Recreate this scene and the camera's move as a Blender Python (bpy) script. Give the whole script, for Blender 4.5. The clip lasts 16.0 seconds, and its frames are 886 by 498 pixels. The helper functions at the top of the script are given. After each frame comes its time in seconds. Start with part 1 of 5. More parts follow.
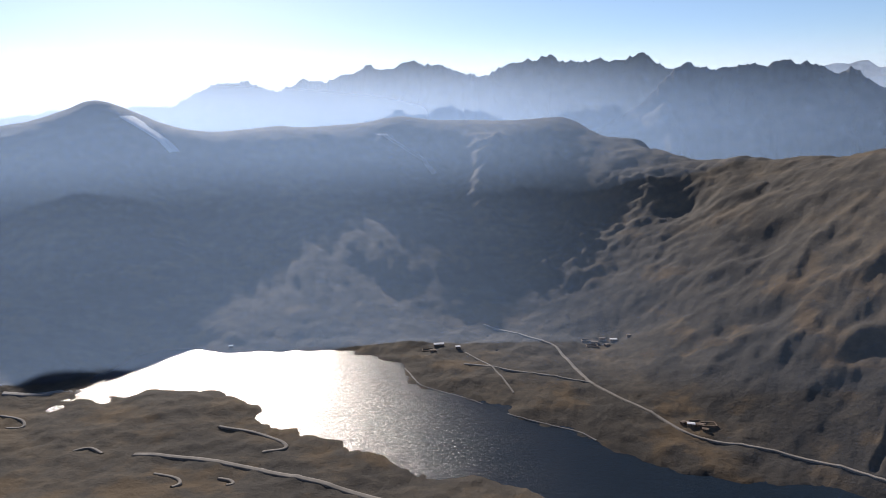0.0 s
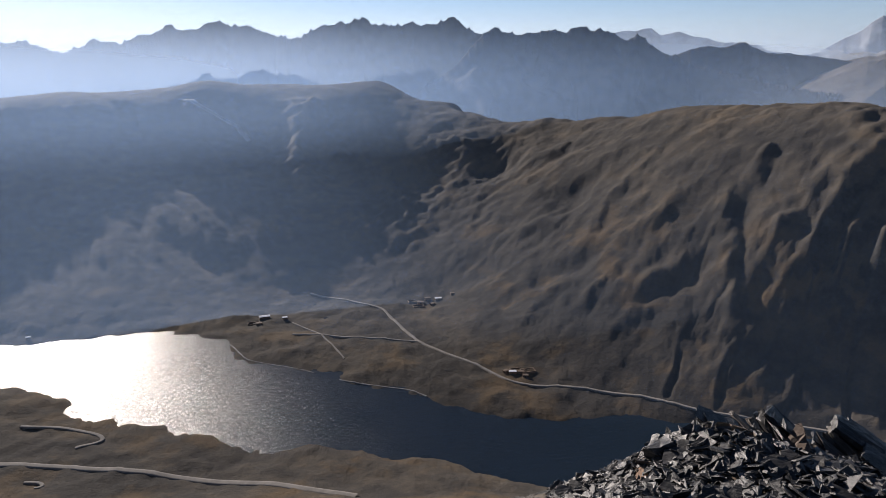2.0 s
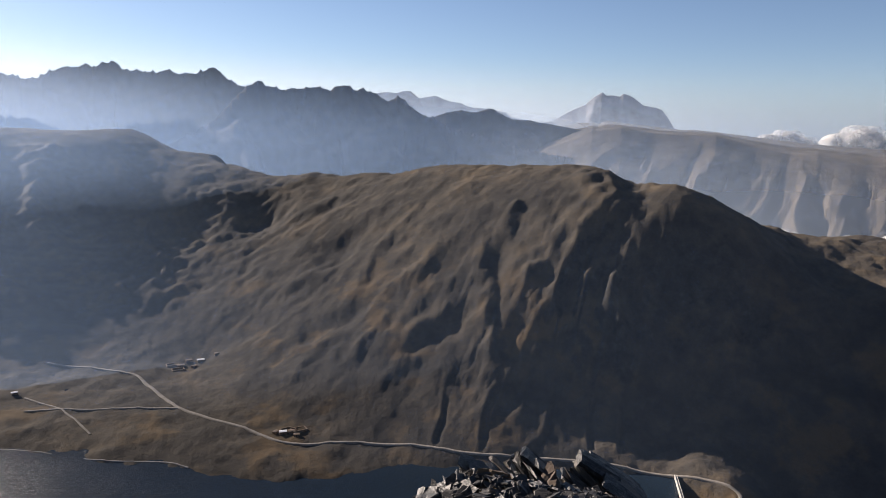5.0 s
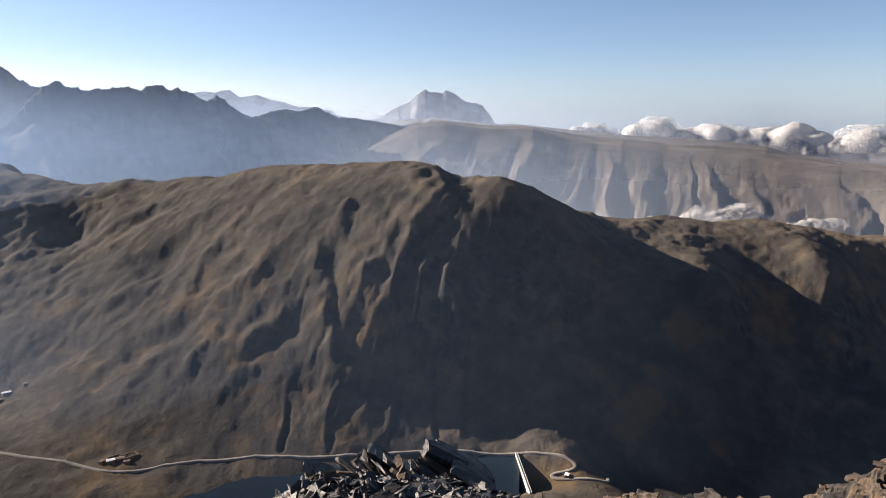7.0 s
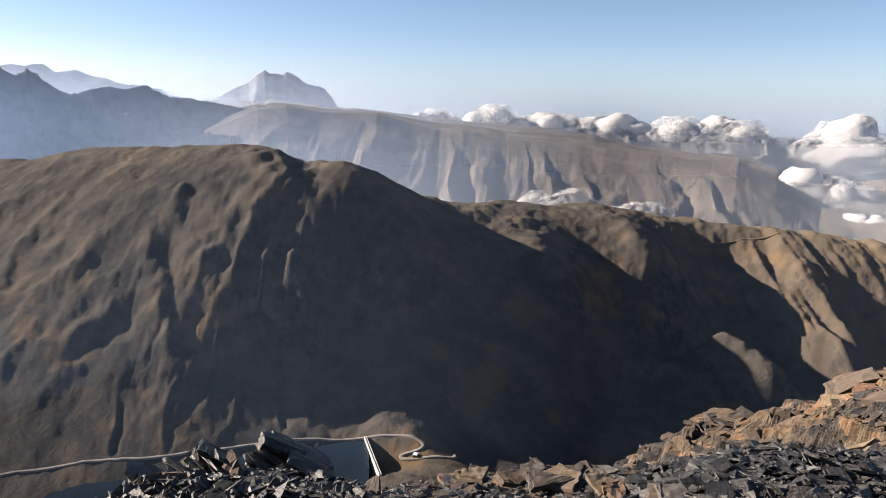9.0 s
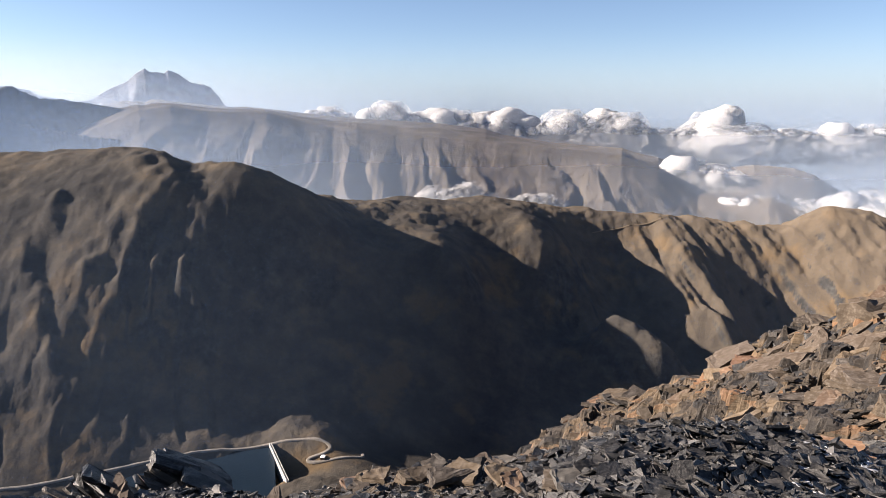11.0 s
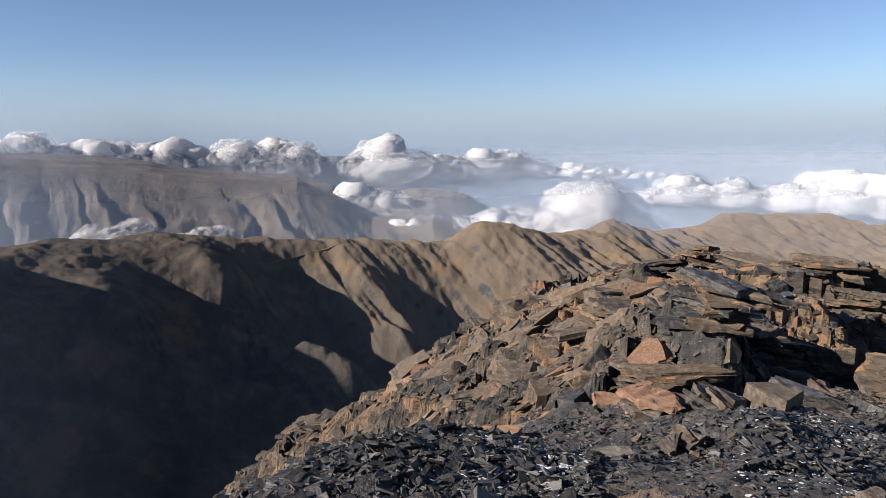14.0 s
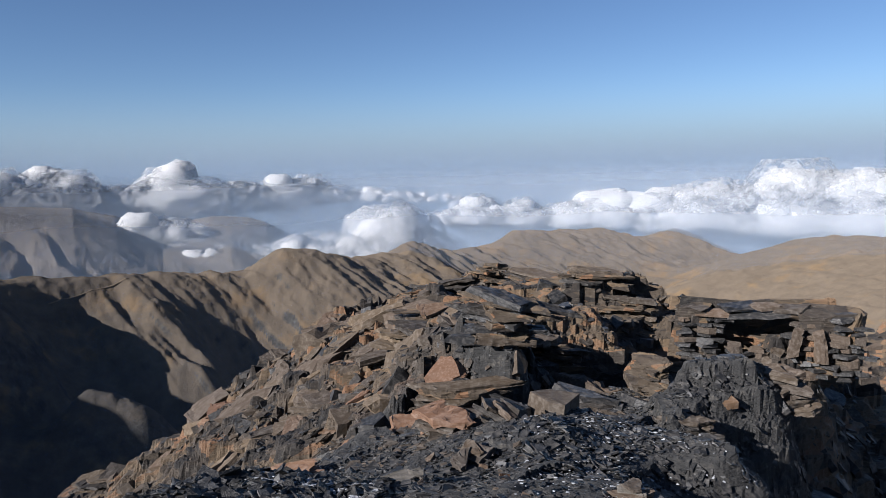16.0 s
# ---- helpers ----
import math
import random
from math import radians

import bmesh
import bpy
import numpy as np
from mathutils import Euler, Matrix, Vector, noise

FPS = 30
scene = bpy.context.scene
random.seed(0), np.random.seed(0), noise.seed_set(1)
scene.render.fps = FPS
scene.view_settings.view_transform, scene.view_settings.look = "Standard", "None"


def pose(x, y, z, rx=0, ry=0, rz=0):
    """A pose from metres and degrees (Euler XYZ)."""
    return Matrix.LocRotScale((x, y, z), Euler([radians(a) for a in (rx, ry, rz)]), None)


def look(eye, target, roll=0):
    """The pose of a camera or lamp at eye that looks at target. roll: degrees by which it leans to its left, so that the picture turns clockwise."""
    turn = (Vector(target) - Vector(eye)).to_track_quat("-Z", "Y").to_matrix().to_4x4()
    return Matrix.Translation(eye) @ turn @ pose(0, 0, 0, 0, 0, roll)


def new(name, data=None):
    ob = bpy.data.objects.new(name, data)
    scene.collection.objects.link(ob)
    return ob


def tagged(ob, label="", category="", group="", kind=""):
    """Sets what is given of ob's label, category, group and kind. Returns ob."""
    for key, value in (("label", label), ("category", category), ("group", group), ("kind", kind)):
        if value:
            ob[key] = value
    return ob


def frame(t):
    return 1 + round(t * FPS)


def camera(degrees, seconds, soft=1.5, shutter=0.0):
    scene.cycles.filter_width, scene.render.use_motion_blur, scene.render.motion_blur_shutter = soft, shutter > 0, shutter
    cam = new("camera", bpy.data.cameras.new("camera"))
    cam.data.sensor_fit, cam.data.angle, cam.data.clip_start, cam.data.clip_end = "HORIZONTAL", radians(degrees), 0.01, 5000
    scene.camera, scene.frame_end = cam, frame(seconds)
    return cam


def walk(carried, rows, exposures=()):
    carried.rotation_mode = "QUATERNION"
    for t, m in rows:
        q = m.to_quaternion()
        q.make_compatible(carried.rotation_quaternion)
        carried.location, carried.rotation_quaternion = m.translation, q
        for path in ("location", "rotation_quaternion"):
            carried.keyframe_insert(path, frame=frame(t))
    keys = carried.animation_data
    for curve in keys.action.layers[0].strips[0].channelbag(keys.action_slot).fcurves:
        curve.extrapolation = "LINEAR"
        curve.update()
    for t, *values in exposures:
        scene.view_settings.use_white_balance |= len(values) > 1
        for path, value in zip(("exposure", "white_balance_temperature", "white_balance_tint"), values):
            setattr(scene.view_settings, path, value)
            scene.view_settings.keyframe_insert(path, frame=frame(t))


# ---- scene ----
# ------------------------------------------------------------------ camera
cam = camera(63.77, 16.0, soft=0.75)
PATH = [
    (0.0, pose(-0.073, 0.012, 1.633, 79.17, 1.01, 0.00)),
    (0.5, pose(-0.083, 0.008, 1.631, 79.95, 1.56, -2.70)),
    (1.0, pose(-0.103, 0.010, 1.627, 76.94, 2.19, -6.62)),
    (1.5, pose(-0.103, 0.006, 1.644, 78.04, 2.12, -11.48)),
    (2.0, pose(-0.111, 0.003, 1.661, 76.15, 0.97, -14.42)),
    (2.5, pose(-0.113, 0.001, 1.657, 78.85, 0.65, -17.68)),
    (3.0, pose(-0.104, 0.023, 1.661, 81.20, 0.37, -19.03)),
    (3.5, pose(-0.097, 0.024, 1.658, 81.62, 0.25, -21.82)),
    (4.0, pose(-0.062, 0.029, 1.670, 80.53, -1.82, -23.34)),
    (4.5, pose(-0.050, 0.021, 1.668, 81.36, -2.21, -23.06)),
    (5.0, pose(-0.053, 0.044, 1.665, 80.56, -1.51, -32.75)),
    (5.2, pose(-0.057, 0.051, 1.663, 81.06, -1.16, -35.22)),
    (7.3, pose(0.019, 0.129, 1.613, 80.62, -0.24, -46.97)),
    (7.5, pose(0.018, 0.133, 1.616, 80.79, -0.41, -47.23)),
    (8.0, pose(0.016, 0.118, 1.613, 79.53, -0.63, -50.31)),
    (8.5, pose(0.017, 0.086, 1.624, 79.29, -0.17, -51.84)),
    (8.7, pose(0.034, 0.068, 1.627, 79.52, -1.15, -55.18)),
    (10.8, pose(0.072, 0.018, 1.660, 79.34, -0.45, -66.25)),
    (11.0, pose(0.068, 0.015, 1.652, 79.34, -0.22, -67.19)),
    (11.5, pose(0.075, 0.020, 1.655, 78.16, -0.33, -71.94)),
    (12.0, pose(0.042, 0.008, 1.665, 81.18, -0.32, -77.00)),
    (12.5, pose(0.052, -0.002, 1.632, 80.73, -0.17, -81.29)),
    (13.0, pose(0.095, -0.016, 1.646, 80.21, -0.29, -85.42)),
    (13.5, pose(0.078, -0.034, 1.660, 80.51, 0.23, -88.53)),
    (14.0, pose(0.093, -0.059, 1.652, 81.56, 0.53, -92.83)),
    (14.5, pose(0.109, -0.097, 1.647, 81.97, 1.58, -95.40)),
    (15.0, pose(0.118, -0.164, 1.659, 81.56, 0.74, -97.96)),
    (15.5, pose(0.120, -0.216, 1.653, 82.17, 1.19, -103.39)),
    (16.0, pose(0.103, -0.200, 1.671, 83.28, 1.25, -108.78)),
]
EXPOSURE = [(0.0, 1.23, 6650, 15), (0.5, 0.82, 6450, 15), (1.0, 0.73, 6400, 15), (1.5, 0.84, 6450, 16), (2.5, 1.03, 6700, 16), (3.5, 1.03, 6750, 16), (5.0, 1.23, 7000, 17), (8.0, 1.65, 7150, 17), (11.0, 1.72, 6950, 17), (12.5, 1.42, 6300, 16), (14.0, 1.26, 6500, 16), (15.0, 1.13, 6050, 14), (16.0, 0.91, 5850, 13)]
walk(cam, PATH, EXPOSURE)

# ------------------------------------------------------------------ daylight
SUN_BEARING, SUN_HEIGHT = -19.5, 23.2      # degrees clockwise from +y, degrees above the horizon


def heading(bearing, r=1.0):
    """Plan x, y at a bearing (degrees clockwise from +y) and distance."""
    b = radians(bearing)
    return r * math.sin(b), r * math.cos(b)


sun = new("sun", bpy.data.lights.new("sun", "SUN"))
sun.data.energy, sun.data.angle, sun.data.color = 6.5, radians(0.53), (1.0, 0.93, 0.83)
sx, sy = heading(SUN_BEARING, math.cos(radians(SUN_HEIGHT)))
sun.matrix_world = look((0, 0, 0), (-sx, -sy, -math.sin(radians(SUN_HEIGHT))))

world = bpy.data.worlds.new("world")
scene.world = world
world.use_nodes = True
wn, wl = world.node_tree.nodes, world.node_tree.links
sky = wn.new("ShaderNodeTexSky")
sky.sky_type, sky.sun_disc = "NISHITA", False
sky.sun_elevation, sky.sun_rotation = radians(SUN_HEIGHT), radians(SUN_BEARING)
sky.altitude, sky.air_density, sky.dust_density, sky.ozone_density = 2500, 1.0, 1.2, 3.0
wn["Background"].inputs[1].default_value = 0.05
wl.new(sky.outputs[0], wn["Background"].inputs[0])


# ------------------------------------------------------------------ materials
class Nodes:
    """A short hand for node materials."""

    def __init__(self, name):
        self.mat = bpy.data.materials.new(name)
        self.mat.use_nodes = True
        self.tree = self.mat.node_tree
        self.tree.nodes.clear()
        self.out = self.tree.nodes.new("ShaderNodeOutputMaterial")
        self.co = self.tree.nodes.new("ShaderNodeTexCoord").outputs["Object"]

    def add(self, kind, **inputs):
        n = self.tree.nodes.new("ShaderNode" + kind)
        for k, v in inputs.items():
            self.put(n.inputs[k.replace("_", " ")], v)
        return n

    def put(self, socket, v):
        if isinstance(v, bpy.types.NodeSocket):
            self.tree.links.new(v, socket)
        else:
            socket.default_value = v

    def noise(self, scale, detail=6.0, rough=0.6, co=None, distort=0.0):
        n = self.add("TexNoise", Vector=co or self.co, Scale=scale, Detail=detail, Roughness=rough, Distortion=distort)
        return n.outputs["Fac"]

    def ramp(self, fac, stops):
        n = self.add("ValToRGB", Fac=fac)
        e = n.color_ramp.elements
        while len(e) < len(stops):
            e.new(0.5)
        for el, (p, c) in zip(e, stops):
            el.position, el.color = p, (*c, 1) if len(c) == 3 else c
        return n.outputs["Color"]

    def band(self, fac, lo, hi):
        n = self.add("MapRange", Value=fac)
        n.interpolation_type = "SMOOTHSTEP"
        n.inputs["From Min"].default_value, n.inputs["From Max"].default_value = lo, hi
        return n.outputs["Result"]

    def mix(self, fac, a, b):
        n = self.tree.nodes.new("ShaderNodeMix")
        n.data_type = "RGBA"
        for i, v in ((0, fac), (6, a), (7, b)):
            if isinstance(v, tuple) and len(v) == 3:
                v = (*v, 1)
            self.put(n.inputs[i], v)
        return n.outputs[2]

    def math(self, op, a, b=0.0):
        n = self.tree.nodes.new("ShaderNodeMath")
        n.operation = op
        self.put(n.inputs[0], a)
        self.put(n.inputs[1], b)
        return n.outputs[0]

    def stretched(self, sx, sy, sz, rz=0.0):
        n = self.add("Mapping", Vector=self.co)
        n.inputs["Scale"].default_value = (sx, sy, sz)
        n.inputs["Rotation"].default_value = (0, 0, radians(rz))
        return n.outputs[0]

    def normal_z(self):
        g = self.tree.nodes.new("ShaderNodeNewGeometry")
        s = self.add("SeparateXYZ", Vector=g.outputs["Normal"])
        return s.outputs["Z"]

    def random(self):
        return self.tree.nodes.new("ShaderNodeObjectInfo").outputs["Random"]

    def bump(self, height, strength, distance, normal=None):
        n = self.add("Bump", Height=height, Strength=strength, Distance=distance)
        if normal:
            self.put(n.inputs["Normal"], normal)
        return n.outputs[0]

    def surface(self, color, rough=0.9, normal=None, spec=0.2, metal=0.0):
        n = self.add("BsdfPrincipled", Base_Color=color if not isinstance(color, tuple) else (*color[:3], 1), Roughness=rough, Metallic=metal)
        n.inputs["Specular IOR Level"].default_value = spec
        n.inputs["Diffuse Roughness"].default_value = 0.7
        if normal:
            self.put(n.inputs["Normal"], normal)
        self.tree.links.new(n.outputs[0], self.out.inputs[0])
        return self.mat


def mat_land():
    m = Nodes("land")
    big, mid, fine = m.noise(0.0045, 8, 0.66, None, 0.6), m.noise(0.03, 8, 0.68), m.noise(0.25, 6, 0.65)
    grass = m.ramp(m.math("ADD", m.math("MULTIPLY", big, 0.6), m.math("MULTIPLY", mid, 0.4)),
                   [(0.34, (0.0325, 0.031, 0.0294)), (0.47, (0.0544, 0.049, 0.0432)), (0.55, (0.0806, 0.0685, 0.0546)), (0.64, (0.12, 0.0922, 0.0623))])
    plan = m.add("SeparateXYZ", Vector=m.co)
    east = m.math("SUBTRACT", plan.outputs["X"], m.math("MULTIPLY", plan.outputs["Y"], 0.8))
    pasture = m.math("MULTIPLY", m.band(m.math("ADD", east, m.math("MULTIPLY", big, 600.0)), 1000.0, 1900.0), 0.85)
    grass = m.mix(pasture, grass, m.mix(mid, (0.076, 0.061, 0.046), (0.142, 0.111, 0.079)))
    dry = m.math("MULTIPLY", m.band(m.noise(0.011, 6, 0.6), 0.52, 0.66), m.band(plan.outputs["Z"], -120.0, -260.0))
    grass = m.mix(m.math("MULTIPLY", dry, 0.6), grass, (0.15, 0.1, 0.052))
    rock = m.ramp(m.noise(0.06, 10, 0.72), [(0.35, (0.0292, 0.0293, 0.0292)), (0.55, (0.0548, 0.053, 0.0499)), (0.68, (0.0875, 0.0855, 0.0817))])
    steep = m.band(m.math("ADD", m.normal_z(), m.math("MULTIPLY", m.math("SUBTRACT", mid, 0.5), 0.16)), 0.64, 0.5)
    col = m.mix(steep, grass, rock)
    col = m.mix(m.band(fine, 0.52, 0.72), col, m.mix(0.2, col, (0.02, 0.019, 0.017)))
    n = m.bump(fine, 0.5, 1.6, m.bump(m.noise(0.08, 8, 0.7), 0.4, 6.0))
    return m.surface(col, 0.95, n, 0.05)


def mat_water():
    m = Nodes("lake_water")
    w = m.add("TexNoise", Vector=m.stretched(0.12, 0.26, 1, 20), Scale=1.0, Detail=6.0, Roughness=0.7).outputs["Fac"]
    n = m.bump(w, 0.65, 1.3)
    gust = m.band(m.noise(1.0, 6, 0.7, m.stretched(0.012, 0.03, 1, 10)), 0.35, 0.65)
    return m.surface((0.012, 0.022, 0.035), m.math("ADD", 0.21, m.math("MULTIPLY", gust, 0.05)), n, 0.075)


def mat_range(name, a, b):
    m = Nodes(name)
    c = m.mix(m.band(m.noise(0.006, 8, 0.65), 0.35, 0.65), a, b)
    return m.surface(c, 0.95, m.bump(m.noise(0.03, 8, 0.7), 0.7, 20.0), 0.05)


def mat_vapour(name, color):
    """Vapour: its droplets face all ways and scatter light to both sides. The shader and the node to cut it with."""
    m = Nodes(name)
    drops = m.add("TexWhiteNoise", Vector=m.stretched(61, 61, 61))
    way = m.tree.nodes.new("ShaderNodeVectorMath")
    way.operation = "SUBTRACT"
    m.put(way.inputs[0], drops.outputs["Color"])
    way.inputs[1].default_value = (0.5, 0.5, 0.5)
    unit = m.tree.nodes.new("ShaderNodeVectorMath")
    unit.operation = "NORMALIZE"
    m.put(unit.inputs[0], way.outputs[0])
    d = m.add("BsdfDiffuse", Color=(*color, 1), Normal=unit.outputs[0])
    t = m.add("BsdfTranslucent", Color=(*color, 1), Normal=unit.outputs[0])
    x = m.tree.nodes.new("ShaderNodeAddShader")
    m.tree.links.new(d.outputs[0], x.inputs[0])
    m.tree.links.new(t.outputs[0], x.inputs[1])
    clear = m.add("BsdfTransparent")
    cut = m.add("MixShader", Fac=1.0)
    m.tree.links.new(clear.outputs[0], cut.inputs[1])
    m.tree.links.new(x.outputs[0], cut.inputs[2])
    m.tree.links.new(cut.outputs[0], m.out.inputs[0])
    return m, cut.inputs[0]


def mat_cloud():
    """Dense cloud: part of the light wanders through it and comes out evenly, part shows its billows."""
    m, cut = mat_vapour("cloud", (0.72, 0.72, 0.72))
    billow = m.add("BsdfDiffuse", Color=(0.46, 0.455, 0.45, 1), Normal=m.bump(m.noise(0.025, 7, 0.62), 0.7, 20.0))
    m.tree.links.new(billow.outputs[0], cut.node.inputs[1])
    cut.default_value = 0.75
    return m.mat


def mat_fringe(density, grain):
    m, cut = mat_vapour("cloud_fringe", (0.56, 0.56, 0.56))
    m.put(cut, m.math("MULTIPLY", m.band(m.noise(grain, 5, 0.65), 0.36, 0.66), density))
    return m.mat


def mat_horizon_glow(low, high):
    """The air over the lowland at the horizon, painted as a glowing shell: its emission is brighter towards the sun and
    thins out upwards into the sky.
    """
    m = Nodes("horizon_glow")
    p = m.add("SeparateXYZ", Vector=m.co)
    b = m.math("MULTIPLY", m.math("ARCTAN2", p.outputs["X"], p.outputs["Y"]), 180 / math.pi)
    # the sun's brightening of the haze is put into the emission colour by bearing
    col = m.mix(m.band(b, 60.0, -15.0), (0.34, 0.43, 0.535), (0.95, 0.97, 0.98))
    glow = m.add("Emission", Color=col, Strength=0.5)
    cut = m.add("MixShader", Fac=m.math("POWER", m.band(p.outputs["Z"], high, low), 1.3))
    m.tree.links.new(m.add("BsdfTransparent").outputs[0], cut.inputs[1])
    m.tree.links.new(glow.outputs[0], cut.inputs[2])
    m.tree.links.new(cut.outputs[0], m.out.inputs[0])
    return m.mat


def mat_haze_sheet(density, low, high, b0, b1, color, floor=None):
    """Distance haze painted on a sheet: tinted cover of a density that thins out from height low to high and towards
    the bearings' ends, in billows.
    """
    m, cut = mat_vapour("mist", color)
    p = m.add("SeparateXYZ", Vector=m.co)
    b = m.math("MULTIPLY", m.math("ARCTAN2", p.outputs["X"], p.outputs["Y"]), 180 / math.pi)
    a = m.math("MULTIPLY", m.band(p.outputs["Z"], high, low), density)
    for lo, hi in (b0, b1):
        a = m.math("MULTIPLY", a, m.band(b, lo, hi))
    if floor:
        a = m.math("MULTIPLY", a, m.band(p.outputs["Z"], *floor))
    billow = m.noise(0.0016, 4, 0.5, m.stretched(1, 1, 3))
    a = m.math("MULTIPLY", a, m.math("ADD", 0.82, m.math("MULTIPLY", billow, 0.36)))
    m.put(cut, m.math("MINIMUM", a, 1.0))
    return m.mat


LAND, WATER = mat_land(), mat_water()
CLOUD, CLOUD_FRINGE = mat_cloud(), mat_fringe(0.6, 0.03)
BLUE_ROCK = mat_range("far_rock", (0.0382, 0.0382, 0.0408), (0.085, 0.0782, 0.0714))
TAN_ROCK = mat_range("plateau_rock", (0.1, 0.089, 0.077), (0.165, 0.143, 0.12))
SNOW_ROCK = mat_range("snow_and_rock", (0.22, 0.24, 0.28), (0.46, 0.48, 0.52))


# ------------------------------------------------------------------ relief
def gradient_noise(x, y, seed=0):
    """Perlin noise over arrays, about -1 to 1."""
    x, y = np.asarray(x, float), np.asarray(y, float)
    xi, yi = np.floor(x).astype(np.int64), np.floor(y).astype(np.int64)
    xf, yf = x - xi, y - yi
    u, v = xf ** 3 * (xf * (xf * 6 - 15) + 10), yf ** 3 * (yf * (yf * 6 - 15) + 10)

    def corner(i, j):
        h = ((xi + i) * 374761393 + (yi + j) * 668265263 + seed * 974634541) & 0xFFFFFFFF
        h = ((h ^ (h >> 13)) * 1274126177) & 0xFFFFFFFF
        a = ((h ^ (h >> 16)) & 0xFFFF) * (2 * np.pi / 65536)
        return np.cos(a) * (xf - i) + np.sin(a) * (yf - j)

    n = (corner(0, 0) * (1 - u) + corner(1, 0) * u) * (1 - v) + (corner(0, 1) * (1 - u) + corner(1, 1) * u) * v
    return n * 1.5


def fbm(x, y, octaves=5, gain=0.5, seed=0):
    s, a = 0.0, 1.0
    for k in range(octaves):
        s = s + a * gradient_noise(x * 2 ** k, y * 2 ** k, seed + 17 * k)
        a *= gain
    return s


def ridged(x, y, octaves=5, gain=0.5, seed=0):
    """Sharp crests at 1, round troughs towards 0."""
    s, a, t = 0.0, 1.0, 0.0
    for k in range(octaves):
        s = s + a * (1 - np.abs(gradient_noise(x * 2 ** k, y * 2 ** k, seed + 31 * k)))
        t += a
        a *= gain
    return s / t


def smooth(x, lo, hi):
    t = np.clip((x - lo) / (hi - lo), 0, 1)
    return t * t * (3 - 2 * t)


class Net:
    """A smooth height field through a net of summits, saddles and valley points (bearing, distance, height)."""

    def __init__(self, points, soft):
        p = np.array([(*heading(b, r), z) for b, r, z in points])
        self.xy, self.soft = p[:, :2], soft
        n = len(p)
        a = np.zeros((n + 3, n + 3))
        a[:n, :n] = self.kernel(self.xy[:, None, 0] - self.xy[None, :, 0], self.xy[:, None, 1] - self.xy[None, :, 1])
        a[:n, n], a[:n, n + 1:] = 1, self.xy / 1000
        a[n:, :n] = a[:n, n:].T
        self.w = np.linalg.solve(a, np.concatenate([p[:, 2], np.zeros(3)]))

    def kernel(self, dx, dy):
        return -np.sqrt(dx * dx + dy * dy + self.soft ** 2) / 1000

    def __call__(self, x, y):
        z = self.w[-3] + self.w[-2] * x / 1000 + self.w[-1] * y / 1000
        for (px, py), w in zip(self.xy, self.w):
            z = z + w * self.kernel(x - px, y - py)
        return z


LAKE = -350.0
SHORE_FAR = [(-29, 1022), (-25.3, 1100), (-23.4, 1133), (-18.4, 1090), (-13.6, 1064), (-8.1, 1034), (-5.8, 1000), (-3.8, 950),
             (-2.3, 881), (1, 847), (6.2, 780), (10.9, 753), (14.2, 713), (21.1, 683), (27.8, 700), (33, 706), (40, 715), (47, 722), (52.6, 732)]
SHORE_NEAR = [(-30, 1021), (-26.5, 961), (-23.5, 966), (-18.9, 925), (-16.5, 870), (-14.8, 792), (-12.4, 763), (-6.5, 705), (-3.5, 656),
              (3.4, 640), (8, 615), (13.5, 596), (17.5, 578), (30, 575), (42, 600), (53.8, 655)]
LAKE_BED = [(-23, 1050), (-18, 1010), (-14, 950), (-8, 850), (0, 750), (10, 680), (20, 630), (32, 635), (44, 665), (51, 690)]
FLATS = [(-0.7, 1037, -346), (3.1, 1130, -343), (9, 1030, -343), (11.9, 890, -343), (19.6, 757, -343), (25.9, 752, -343), (30.1, 742, -343),
         (36, 722, -343), (47.5, 734, -344), (56.2, 735, -345), (55.8, 701, -358), (60, 715, -359), (13.7, 1060, -340), (20.2, 775, -342),
         (-33, 900, -342), (-25, 800, -340), (-20, 746, -342), (-16.9, 676, -340), (-6.7, 592, -340), (-30, 700, -330), (8, 540, -335), (20, 510, -330)]
FAR_CREST = [(-45, 1976, -26), (-31.5, 1976, -14), (-29.5, 1976, -6), (-27.7, 1956, 19), (-25.7, 1934, 45), (-24, 1934, 32), (-22.6, 1956, 6), (-19, 1957, -36), (-15.5, 2007, -42), (-13, 1957, -26), (-8.2, 1957, -28), (-3.45, 1907, -6), (0.8, 1957, -32), (2.4, 1907, -18), (9.5, 1857, -18), (11.4, 1837, -44), (13.6, 1806, -74), (15.7, 1787, -81)]
HILL_CREST = [(17.2, 1650, -92), (22.9, 1550, -94), (27.3, 1480, -92), (30.8, 1430, -87), (33, 1370, -67), (36, 1300, -57), (40, 1290, -60.5), (43.5, 1240, -56.7),
              (46, 1180, -57.8), (48.4, 1100, -66), (52.2, 1020, -82), (53.4, 1010, -99), (54.8, 1000, -114), (56.6, 1010, -130), (58.4, 1030, -142)]
HILL_FACE = [(-30, 1330, -242), (-20, 1350, -256), (-10, 1320, -254), (0, 1310, -250), (8, 1340, -247), (-30, 1650, -114), (-20, 1660, -138), (-10, 1650, -132), (0, 1640, -124), (13.7, 1400, -217), (15.9, 1150, -283), (8.9, 1150, -325),
             (24.7, 1180, -193), (22.9, 1440, -121), (27.6, 920, -271), (36.3, 930, -220), (40.7, 850, -263), (38.9, 780, -309), (46.5, 830, -300), (51.4, 780, -344),
             (45, 965, -140), (47, 870, -240), (49.5, 855, -272), (52, 880, -258), (50, 925, -186), (55, 880, -272), (57.5, 900, -268), (60, 850, -320)]
